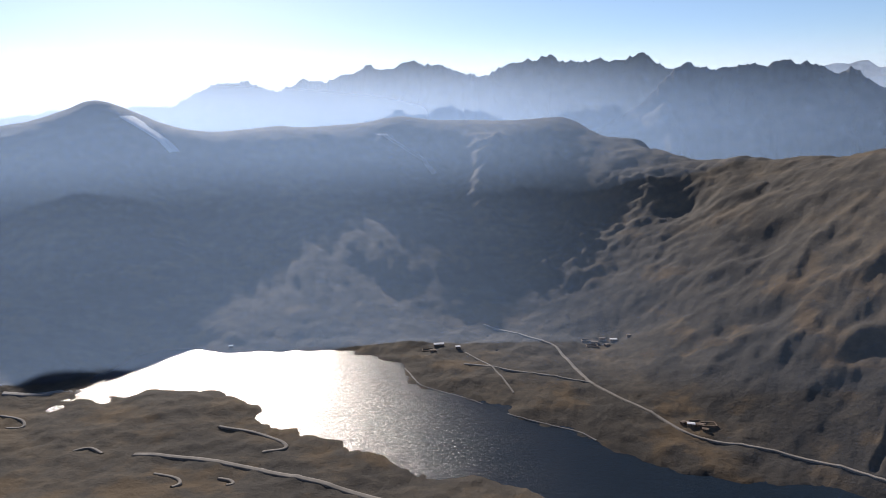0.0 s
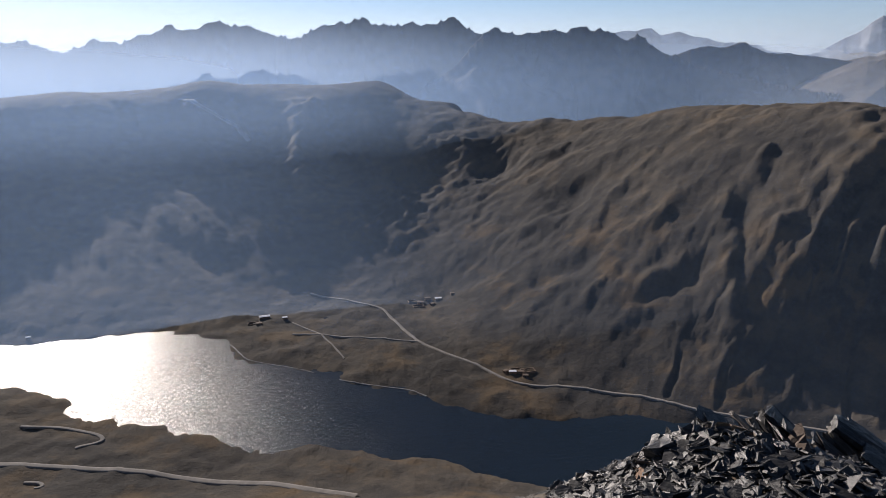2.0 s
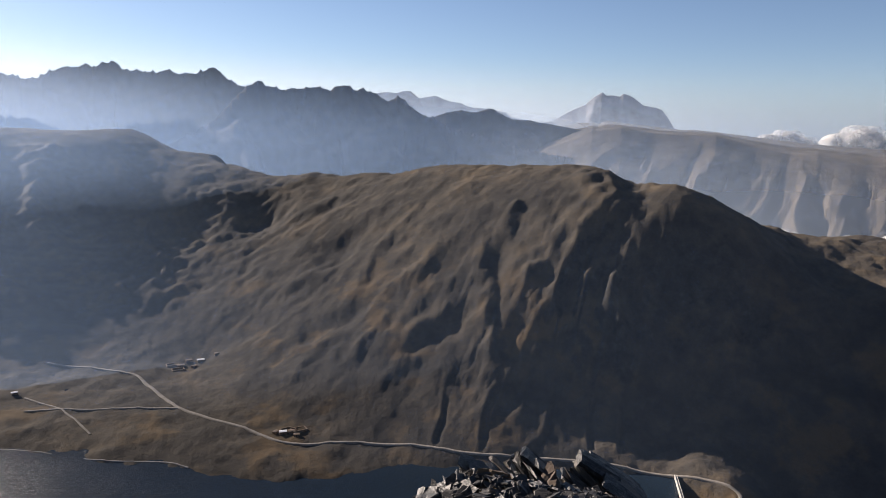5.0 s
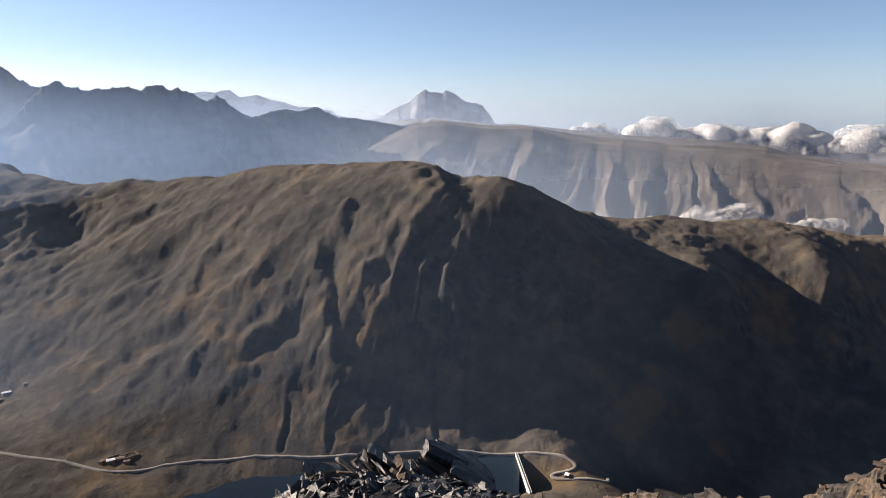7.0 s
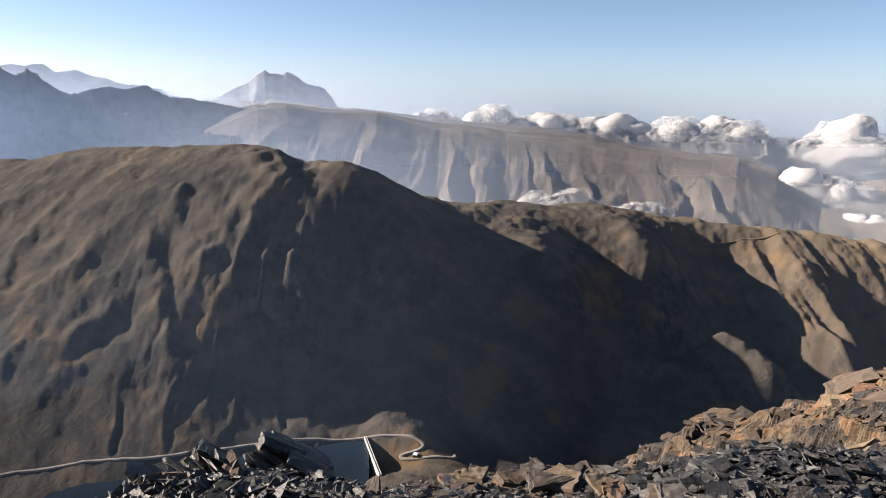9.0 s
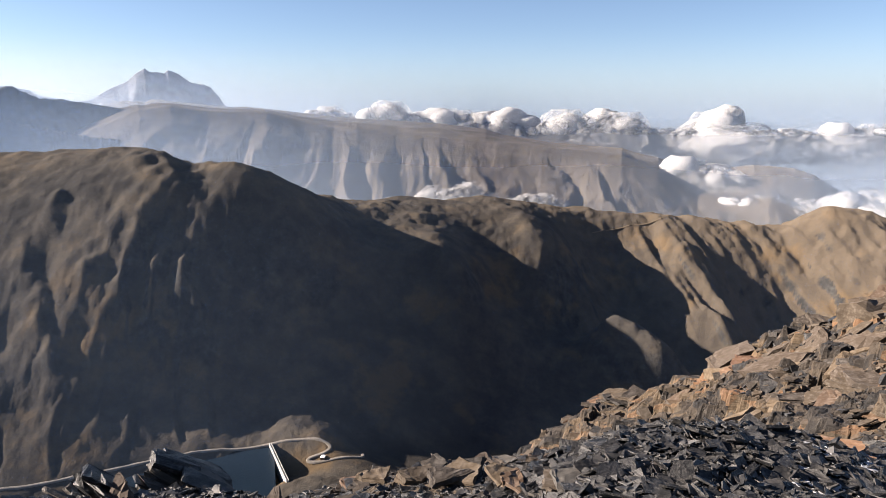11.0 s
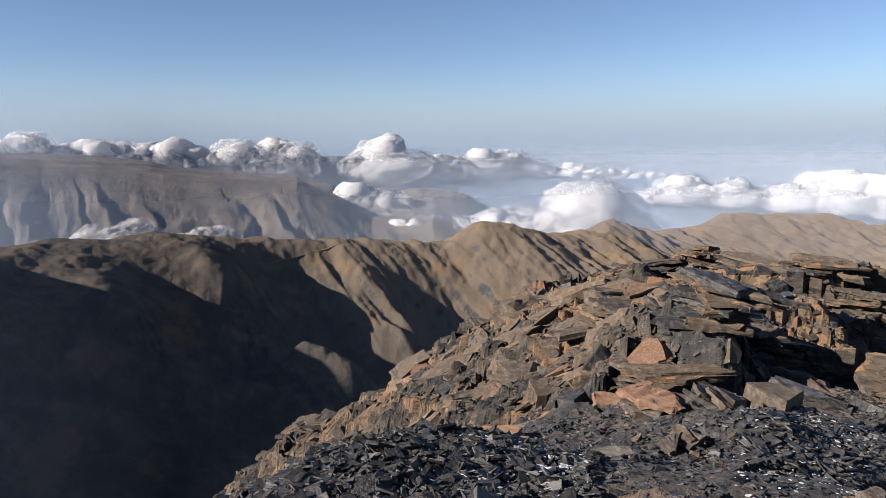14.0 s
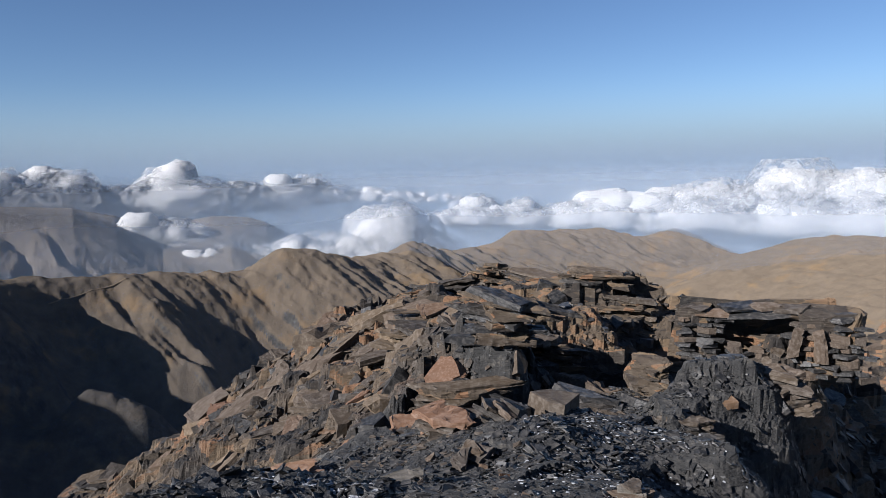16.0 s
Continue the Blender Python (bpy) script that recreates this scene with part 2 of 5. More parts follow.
EAST_VALLEY = [(61, 760, -376), (70, 785, -400), (78, 860, -394), (86.4, 960, -388), (90.2, 1100, -385), (93, 1300, -368), (76, 1185, -210), (75.5, 1140, -238),
               (75.8, 1230, -192), (68.3, 1070, -196), (67.8, 1010, -206), (66, 1000, -222), (70.8, 1040, -262), (64.8, 1030, -196), (60, 1060, -162), (72, 1150, -222),
               (81, 1345, -238), (82, 1295, -278), (80, 1230, -300), (86, 1320, -232), (88, 1285, -270), (89.4, 1240, -300), (91.5, 1275, -345), (92.5, 1385, -272), (98, 1400, -247), (105, 1550, -245), (112, 1750, -265),
               (81.5, 1050, -291), (80.2, 1045, -299), (83.5, 1010, -299), (85.3, 985, -325), (80, 970, -372), (83, 1130, -350), (86, 1080, -376), (79.3, 1075, -345), (89.9, 1180, -326), (88.2, 1150, -362), (92, 1180, -370),
               (122, 1500, -330), (125.5, 1800, -312), (128, 2050, -290), (118, 1850, -265), (138, 1500, -235), (143, 1300, -230), (130, 1500, -290), (128.3, 1700, -265), (105, 1250, -330), (74, 960, -340)]
EAST_CREST = [(55.2, 1230, -138), (57.5, 1250, -145), (60.2, 1280, -151), (62, 1290, -150), (64.1, 1300, -147), (66, 1330, -158), (67.9, 1360, -161), (69.8, 1390, -156), (72, 1400, -161),
              (74, 1410, -168), (77, 1410, -177), (80, 1420, -182), (83, 1440, -186), (86.5, 1460, -188), (89.5, 1480, -194), (92.4, 1500, -199), (93.8, 1520, -192), (95.4, 1540, -173), (98.3, 1580, -178),
              (100.5, 1640, -199), (102.7, 1720, -207), (106, 1800, -190), (110.9, 1950, -218), (112.8, 2000, -216), (113.9, 2050, -194), (118.2, 2130, -195), (121, 2200, -199), (123.7, 2250, -216)]
EAST_HILLS = [(126.6, 2300, -208), (128.6, 2320, -232), (130.5, 2350, -273), (131, 2000, -254), (134.8, 2050, -218), (137.4, 2050, -204), (140.7, 2050, -204), (150, 2050, -203)]
BEHIND = [(-20, 2600, -180), (0, 2600, -180), (15, 2300, -170), (25, 1950, -140), (35, 1800, -150), (45, 1650, -200), (50, 1500, -230), (60, 1600, -310),
          (75, 1800, -370), (90, 2000, -420), (105, 2500, -450), (120, 2750, -450), (140, 2700, -400)]
NEAR_SLOPE = [(b, 300, -215) for b in (-30, 0, 30, 60, 80)] + [(b, 120, -90) for b in (-30, 10, 50, 80)] + [
    (75, 500, -335), (90, 600, -360), (110, 80, -22), (112, 300, -125), (110, 800, -335), (140, 300, -130), (140, 800, -290), (180, 300, -100),
    (230, 300, -120), (280, 300, -150), (180, 1500, -300), (230, 1500, -300), (280, 1500, -300), (320, 1500, -250), (320, 700, -320)]
LEE = [(b, r + 130, z - 58) for b, r, z in FAR_CREST + HILL_CREST[:10] + EAST_CREST[2:] + EAST_HILLS]
RIM = [(b, r, z) for r, z in ((3200, -600), (4900, -900)) for b in range(0, 360, 24)]
COUNTRY = Net([(b, r, LAKE) for b, r in SHORE_FAR + SHORE_NEAR] + [(b, r, LAKE - 22) for b, r in LAKE_BED]
              + FLATS + FAR_CREST + HILL_CREST + HILL_FACE + EAST_VALLEY + EAST_CREST + EAST_HILLS + BEHIND + LEE + NEAR_SLOPE + RIM, 30.0)
SUMMIT = Net([(0, 0.5, 0), (180, 3, 0.1), (270, 3, -0.1), (330, 3, -0.4), (0, 3.4, -0.8), (15, 3.3, -0.6), (27, 3.4, -0.45), (31, 3.6, -0.3), (34, 3.7, -0.2), (37, 3.9, -0.35), (41, 4.1, -0.5), (46, 4.3, -0.6), (52, 4.0, -0.56),
              (60, 4.1, -0.56), (68, 4.2, -0.52), (75, 4.2, -0.45), (80, 4.1, -0.22), (86, 4.0, -0.06), (91, 4.0, 0.0), (95, 3.9, -0.03), (98, 3.7, -0.08), (88, 2.8, 0.0), (60, 2.5, -0.1), (92, 5.6, -0.8),
              (98, 5.2, -0.6), (104, 3.7, -0.1), (110, 6.2, -0.66), (116, 5.8, -0.52), (111, 5.0, -0.5), (118, 3.6, -0.05), (127, 6.0, -0.8), (123, 9.5, -1.62), (119.2, 9.5, -1.9), (117.4, 9.5, -1.85), (115.8, 9.5, -0.62), (119, 7.0, -0.72), (131, 4.5, -0.4),
              (135.4, 6.5, -1.3), (139.5, 9, -4.4), (141, 10.5, -5.4), (140, 6.3, -3.0), (135, 9.5, -1.35), (131, 11.3, -1.6), (136, 12.6, -1.5), (142, 13, -4.6), (126, 11.5, -2.1), (121, 12, -2.2), (127, 14, -1.9), (127, 18, -1.75), (95, 11, -2.6), (100, 12, -2.3), (104.4, 8, -1.3),
              (113.8, 9.3, -0.64), (114.5, 10.5, -0.82), (116.5, 12.5, -1.0), (119.5, 13.8, -1.1), (113, 19, -1.25), (108, 19, -1.4), (102.4, 20, -2.1), (98.2, 20.5, -3.4), (95.4, 21, -4.3), (93, 21.5, -5.0), (90.8, 22, -6.3), (87.7, 22.5, -7.4),
              (118.4, 18, -1.2), (122.4, 17, -1.05), (125, 16, -1.2), (110, 15, -1.65), (116, 14.5, -1.5), (103, 15.5, -2.3), (112, 26, -4.0), (122, 24, -3.6), (135, 20, -3.2), (100, 28, -7.5),
              (80, 20, -6.7), (77, 20, -7.6), (85, 8, -3.0), (75, 9, -4.5), (60, 10, -6.5), (40, 10, -6.5), (10, 10, -6.5), (110, 40, -9), (95, 40, -18), (125, 40, -9), (60, 40, -32), (20, 40, -32),
              (150, 30, -8), (180, 30, -6), (230, 30, -6), (290, 30, -12), (330, 30, -18)], 0.35)


def blocks(x, y, size, stretch, turn, seed):
    """Broken rock: every cell of an uneven pattern has a height and a tilt of its own. Returns the offset and the cell's number, 0 to 1."""
    a = radians(turn)
    u = (x * math.cos(a) + y * math.sin(a)) / size
    v = (-x * math.sin(a) + y * math.cos(a)) / (size * stretch)
    ui, vi = np.floor(u).astype(np.int64), np.floor(v).astype(np.int64)
    best = np.full(u.shape, 1e9)
    off, num = np.zeros(u.shape), np.zeros(u.shape)
    for i in (-1, 0, 1):
        for j in (-1, 0, 1):
            h = ((ui + i) * 374761393 + (vi + j) * 668265263 + seed * 974634541) & 0xFFFFFFFF
            h = ((h ^ (h >> 13)) * 1274126177) & 0xFFFFFFFF
            h = h ^ (h >> 16)
            p = [((h >> k) & 0x3F) / 63.0 for k in (0, 6, 12, 18, 24)]
            du, dv = u - (ui + i + 0.15 + 0.7 * p[0]), v - (vi + j + 0.15 + 0.7 * p[1])
            d = np.maximum(np.abs(du) + 0.35 * np.abs(dv), np.abs(dv) + 0.35 * np.abs(du))
            m = d < best
            best = np.where(m, d, best)
            off = np.where(m, (p[2] - 0.5) + 0.7 * (p[3] - 0.5) * du + 0.7 * (p[4] - 0.5) * dv, off)
            num = np.where(m, p[2], num)
    return off, num


def ledges(z, step, keep):
    """Layers of slate: heights gathered into ledges."""
    k = np.floor(z / step)
    f = z / step - k
    return step * (k + keep * f + (1 - keep) * smooth(f, 0.7, 1.0))


def summit_height(x, y):
    """The rocky summit within some forty metres of where one stands: ledges, broken blocks and rubble."""
    r = np.hypot(x, y)
    z = SUMMIT(x, y)
    wx, wy = x + 0.7 * fbm(x / 2.6, y / 2.6, 4, seed=41), y + 0.7 * fbm(x / 2.6, y / 2.6, 4, seed=42)
    crag = smooth(r, 5.0, 10.0)
    b1, _ = blocks(wx, wy, 2.3, 1.7, 25, 51)
    b2, _ = blocks(wx, wy, 0.85, 1.9, 10, 52)
    b3, _ = blocks(wx, wy, 0.3, 2.0, 35, 53)
    z = z + crag * (0.5 * b1 + 0.12 * b2 + 0.35 * fbm(x / 1.9, y / 1.9, 5, 0.55, seed=61)) + (0.03 + 0.015 * crag) * b3 + (1 - crag) * 0.08 * b2
    dip = 0.12 * x - 0.05 * y + 0.10 * fbm(x / 1.5, y / 1.5, 4, seed=44)
    lz = ledges(z + dip, 0.34, 0.3)
    lz = ledges(lz, 0.085, 0.35) - dip
    z = z + (lz - z) * (0.25 + 0.65 * crag)
    return z + 0.016 * fbm(x / 0.15, y / 0.15, 3, 0.6, seed=47) * (0.5 + crag)


def gullies(x, y, bearing, slant, width, length, seed):
    """Ribs and gullies that run down a slope towards a bearing, -1 in the gully to about 0 on the ribs."""
    b = radians(bearing)
    v = x * math.sin(b) + y * math.cos(b)
    u = x * math.cos(b) - y * math.sin(b) + slant * v
    u = u + 0.18 * width * fbm(x / (2.2 * width), y / (2.2 * width), 4, seed=seed + 2)
    cut = 1 - np.abs(gradient_noise(u / width, v / length, seed))
    fine = 1 - np.abs(gradient_noise(u / width * 2.7, v / length * 1.7, seed + 9))
    return -(smooth(cut, 0.55, 1.0) + 0.45 * smooth(fine, 0.5, 1.0))


RIBS = (  # bearing and distance from the crest downwards, then width before and behind the edge, height
    ([(46.1, 1165), (45.7, 1095), (46.6, 1020), (44.5, 992), (43.1, 956), (42.2, 926), (41.5, 896), (40.3, 860), (39.1, 822)], 60, 13, 13),
    ([(46.8, 990), (43.9, 968), (43.0, 936), (42.2, 906), (42.4, 876), (43.3, 864)], 9, 6, 7),
    ([(46.1, 958), (44.7, 922), (44.2, 900), (44.6, 876), (45.6, 852)], 12, 7, 13), ([(46.8, 930), (46.8, 902), (47.7, 878), (48.3, 860)], 10, 6, 12),
    ([(49.1, 930), (50.0, 918), (51.2, 905)], 6, 4, 6), ([(41.3, 960), (39.9, 934), (38.4, 896), (37.6, 854), (37.8, 830)], 26, 8, 8),
    ([(36.9, 1024), (36.0, 998), (36.8, 934), (37.0, 888), (37.1, 834)], 22, 8, 7), ([(33.6, 1046), (31.9, 1030), (30.4, 1014), (28.9, 1006), (27.6, 980)], 14, 7, 6),
    ([(34.8, 950), (33.0, 924), (30.8, 910), (29.3, 900)], 18, 9, 7), ([(24.7, 1370), (23.2, 1364), (22.1, 1358), (20.5, 1340)], 24, 12, 10),
    ([(28.4, 960), (26.7, 928), (26.2, 914), (24.8, 880)], 14, 8, 6), ([(23.9, 1108), (22.0, 1134), (19.8, 1134)], 20, 10, 8), ([(28.8, 1130), (27.2, 1090), (25.6, 1040)], 20, 10, 8),
    ([(31.5, 1200), (29.0, 1150), (26.9, 1100)], 16, 9, 5), ([(38.8, 1090), (38.0, 1050), (38.6, 1000)], 16, 9, 6), ([(23.5, 960), (21.8, 920), (20.6, 880)], 18, 10, 7),
    ([(-4.9, 1785), (-4.3, 1762), (-2.7, 1716), (-0.8, 1672), (-0.1, 1580), (1.2, 1500)], 40, 16, 10), ([(4.5, 1760), (3.4, 1640), (2.8, 1512), (4.5, 1420)], 50, 22, 18),
    ([(16.5, 1560), (15.1, 1388), (12.6, 1290), (10.8, 1180)], 90, 34, 13), ([(18.6, 1400), (17.9, 1334), (16.0, 1262), (14.6, 1160)], 60, 26, 8), ([(11.8, 1420), (10.5, 1346), (8.6, 1240)], 80, 34, 9))
HOLLOWS = ((24.6, 1178, 36, 13), (25.2, 992, 26, 6), (23.0, 992, 24, 5), (19.4, 966, 24, 4), (18.9, 1400, 50, 12), (8.0, 1500, 70, 12), (13.0, 1450, 60, 12))
TRENCHES = ([(38.1, 806), (37.1, 776), (36.7, 726)], [(42.7, 806), (42.3, 764), (40.5, 730)], [(45.7, 826), (45.7, 780), (45.9, 750)], [(47.9, 830), (48.4, 790), (48.2, 760)], [(33.6, 800), (33.2, 770), (32.8, 740)])


def along(x, y, points):
    """Distance from a line over the plan, positive to its right seen from the summit, and how far along it, 0 to 1."""
    p = np.array([heading(b, r) for b, r in points])
    best, side, where = np.full(x.shape, 1e9), np.zeros(x.shape), np.zeros(x.shape)
    n = len(p) - 1
    for k in range(n):
        (ax, ay), (dx, dy) = p[k], p[k + 1] - p[k]
        t = np.clip(((x - ax) * dx + (y - ay) * dy) / (dx * dx + dy * dy), 0, 1)
        ox, oy = x - ax - t * dx, y - ay - t * dy
        d = np.hypot(ox, oy)
        m = d < best
        best, side, where = np.where(m, d, best), np.where(m, np.sign(dx * oy - dy * ox), side), np.where(m, (k + t) / n, where)
    return best * np.where(side == 0, 1, side), where


def ribs(x, y):
    """Rocky ribs with a gentle side and a sharp drop behind the edge, hollows and small trenches, as an offset in height."""
    z = np.zeros(x.shape)
    wx, wy = x + 7 * fbm(x / 34, y / 34, 4, 0.6, seed=71), y + 7 * fbm(x / 34, y / 34, 4, 0.6, seed=72)
    for points, before, behind, high in RIBS:
        p = np.array([heading(b, r) for b, r in points])
        reach = 3.2 * before + 60
        m = (x > p[:, 0].min() - reach) & (x < p[:, 0].max() + reach) & (y > p[:, 1].min() - reach) & (y < p[:, 1].max() + reach)
        d, t = along(wx[m], wy[m], points)
        body = np.where(d < 0, np.exp(-(d / before) ** 2), np.exp(-np.abs(d / behind) ** 1.4)) - 0.75 * np.exp(-((d - 2.4 * behind) / (1.5 * behind)) ** 2)
        high = high * (0.6 if 17 < points[0][0] < 34 else 1.0)
        z[m] += high * body * smooth(t, 0, 0.12) * (1 - 0.85 * smooth(t, 0.75, 1.0)) * (0.75 + 0.5 * gradient_noise(x[m] / 22, y[m] / 22, 73))
    for b, r, size, deep in HOLLOWS:
        cx, cy = heading(b, r)
        d = np.hypot(wx - cx, wy - cy) / size
        z -= deep * np.exp(-d ** 3)
    for points in TRENCHES:
        p = np.array([heading(b, r) for b, r in points])
        m = (np.abs(x - p[:, 0].mean()) < 120) & (np.abs(y - p[:, 1].mean()) < 120)
        d, t = along(wx[m] * 0.5 + x[m] * 0.5, wy[m] * 0.5 + y[m] * 0.5, points)
        z[m] += (2.2 * np.exp(-((d + 4) / 3.5) ** 2) - 4.5 * np.exp(-(d / 3.2) ** 2)) * smooth(t, 0, 0.05) * (1 - smooth(t, 0.9, 1))
    return z


def country_height(x, y):
    """The ground's height: the net of summits and valleys, gullied and roughened."""
    r = np.hypot(x, y)
    b = np.degrees(np.arctan2(x, y))
    z = COUNTRY(x, y)
    dry = smooth(z, LAKE + 1, LAKE + 30) * (0.35 + 0.65 * smooth(z, LAKE + 15, LAKE + 60))
    far = smooth(r, 250, 600)
    wx, wy = x + 40 * fbm(x / 260, y / 260, 3, seed=3), y + 40 * fbm(x / 260, y / 260, 3, seed=4)
    hill = smooth(b, 6, 20)
    rough = (4 + 9 * hill) * (ridged(wx / 330, wy / 330, 7, 0.55, seed=1) - 0.72) + (1.2 + 2.0 * hill + 1.2 * smooth(b, 70, 78)) * fbm(x / 45, y / 45, 5, 0.58, seed=8)
    face = smooth(b, 28, 36) * (1 - smooth(b, 47, 54)) * smooth(z, -335, -290) * (1 - smooth(z, -150, -80)) * (r < 1300)
    west = smooth(b, 12, 18) * (1 - smooth(b, 32, 42)) * smooth(z, -335, -280) * (1 - smooth(z, -130, -90)) * (r < 1500)
    shade = (1 - smooth(b, 8, 16)) * smooth(z, -330, -280) * (1 - smooth(z, -90, -30)) * (r > 1000) * (r < 1900)
    east = smooth(b, 74, 84) * (1 - smooth(b, 122, 132)) * smooth(z, -400, -340) * (1 - smooth(z, -215, -175)) * smooth(r, 1020, 1150) * (r < 2300)
    patchy = 0.35 + 0.65 * smooth(fbm(x / 190, y / 190, 3, seed=21), -0.25, 0.35)
    cut = 2.2 * patchy * face * gullies(x, y, 45, -0.35, 44, 300, 11) + 1.3 * patchy * face * gullies(x, y, 43, -0.3, 15, 140, 15)
    cut = cut + 1.1 * patchy ** 2 * west * gullies(x, y, 30, -0.8, 80, 260, 12) + 0.8 * patchy * west * gullies(x, y, 28, -0.9, 24, 110, 16)
    cut = cut + 9 * shade * gullies(x, y, -5, 0.25, 200, 700, 13) + 4 * shade * gullies(x, y, -2, 0.3, 70, 300, 18)
    cut = cut + 11 * (0.4 + 0.6 * patchy) * east * gullies(x, y, 92, 0.75, 105, 420, 14) + 4.5 * east * gullies(x, y, 95, 0.8, 36, 260, 17)
    hills = (r > 500) & (r < 1950) & (b > -30) & (b < 60)
    relief = np.zeros(x.shape)
    relief[hills] = ribs(x[hills], y[hills])
    z = z + far * (dry * rough + cut + (1 - dry) * smooth(z, LAKE - 8, LAKE - 1) * 2.6 * fbm(x / 40, y / 40, 5, 0.55, seed=6)) + far * smooth(z, LAKE + 1, LAKE + 12) * relief
    near = SUMMIT(x, y) - 0.7
    k = smooth(r, 30, 75)
    return near * (1 - k) + z * k


def polar_sheet(name, bearings, radii, height, material):
    b, r = np.meshgrid(np.radians(bearings), radii)
    x, y = r * np.sin(b), r * np.cos(b)
    z = height(x, y)
    return grid_mesh(name, x, y, z, material)


def grid_mesh(name, x, y, z, material, wrap=False):
    rows, cols = x.shape
    co = np.stack([x, y, z], -1).reshape(-1, 3)
    i = np.arange(rows * cols).reshape(rows, cols)
    q = np.stack([i[:-1, :-1], i[1:, :-1], i[1:, 1:], i[:-1, 1:]], -1).reshape(-1, 4)
    me = bpy.data.meshes.new(name)
    me.vertices.add(len(co))
    me.vertices.foreach_set("co", co.ravel())
    me.loops.add(q.size)
    me.loops.foreach_set("vertex_index", q.ravel().astype(np.int32))
    me.polygons.add(len(q))
    me.polygons.foreach_set("loop_start", np.arange(0, q.size, 4, dtype=np.int32))
    me.polygons.foreach_set("use_smooth", np.ones(len(q), bool))
    me.update(calc_edges=True)
    me.validate()
    me.materials.append(material)
    return new(name, me)


bearings = np.concatenate([np.arange(-38, 146, 0.15), np.arange(146, 322.1, 2.0)])
radii = np.concatenate([[0.02], np.geomspace(0.6, 60, 45), np.geomspace(62, 500, 60), np.arange(505, 2300, 6.0), np.geomspace(2410, 4950, 40)])
ground = polar_sheet("ground", bearings, radii, country_height, LAND)
tagged(ground, "brown grassy mountain land with rocky gullies", "ground", kind="structure")

# lake
lake_b = np.arange(-32, 54, 1.0)
lake = polar_sheet("lake", lake_b, np.arange(540, 1180, 20.0), lambda x, y: np.full_like(x, LAKE), WATER)
tagged(lake, "dark blue mountain lake glittering in the sun", "water", kind="structure")


# ------------------------------------------------------------------ far ranges
def far_range(name, crest, near, far, foot, rough, seed, material, label, spur=0.3, spread=4.0, slant=0.0, rim=None, rim_at=0.4, grit=6.0):
    """A range behind the valley: its crest (bearing, degrees above level) at a distance, with slanting spurs towards the valley. rim: the edge of a table in front of the crest."""
    c = np.array(crest)
    b = np.arange(c[0, 0], c[-1, 0] + 0.01, 0.06)
    top = 1.65 + far * np.tan(np.radians(np.interp(b, c[:, 0], c[:, 1])))
    jag = rough * (ridged(b / 1.1, b * 0 + seed, 5, 0.65, seed) - 0.7) * 2
    v = np.concatenate([np.linspace(0, 1, 84), np.linspace(1.03, 1.35, 8)])[:, None]
    r = near + (far - near) * v + 0 * b[None]
    bb = b[None] + 0 * v
    x, y = r * np.sin(np.radians(bb)), r * np.cos(np.radians(bb))
    s = np.where(v <= 1, v, 1 - (v - 1) * 1.2)
    if rim:
        c = np.array(rim)
        edge = 1.65 + (near + (far - near) * rim_at) * np.tan(np.radians(np.interp(b, c[:, 0], c[:, 1])))
        q = np.clip(s / rim_at, 0, 1)
        z = np.where(s < rim_at, foot + (edge[None] - foot) * q ** 0.9, edge[None] + (top - edge)[None] * np.clip((s - rim_at) / (1 - rim_at), 0, 1))
        env, tall = smooth(1 - q, 0, 0.65) * smooth(q, 0, 0.3), (edge - foot)[None]
    else:
        z = foot + (top[None] - foot) * s ** 1.1
        env, tall = np.minimum(1, 4 * (1 - s)) * smooth(s, 0, 0.3) * (v <= 1), (top - foot)[None]
        q = s
    turn = np.clip((bb - 62) / 9, -0.8, 1.0) if rim else 1.0
    w = bb / spread + slant * turn * q + 0.45 * fbm(bb / spread * 0.7 + 3.1, q * 1.3 + seed, 4, 0.55, seed + 5)
    k = np.floor(w)
    f = w - k
    lean = np.where(f < 0.66, f / 0.66, (1 - f) / 0.34)
    keep = 0.55 + 0.45 * np.sin(k * 2.4 + seed)
    w2 = 2.3 * w + 0.5 * fbm(bb / spread, q * 2 + 7, 3, 0.6, seed + 9)
    small = np.abs(w2 - np.floor(w2) - 0.5) * 2
    z = z + spur * tall * env * ((lean - 0.6) * keep + 0.14 * (small - 0.5)) + grit * env * 4 * (ridged(x / 130, y / 130, 6, 0.6, seed + 7) - 0.7) + jag[None] * np.exp(-((1 - s) / 0.05) ** 2)
    return tagged(grid_mesh(name, x, y, z, material), label, "mountain", kind="structure")


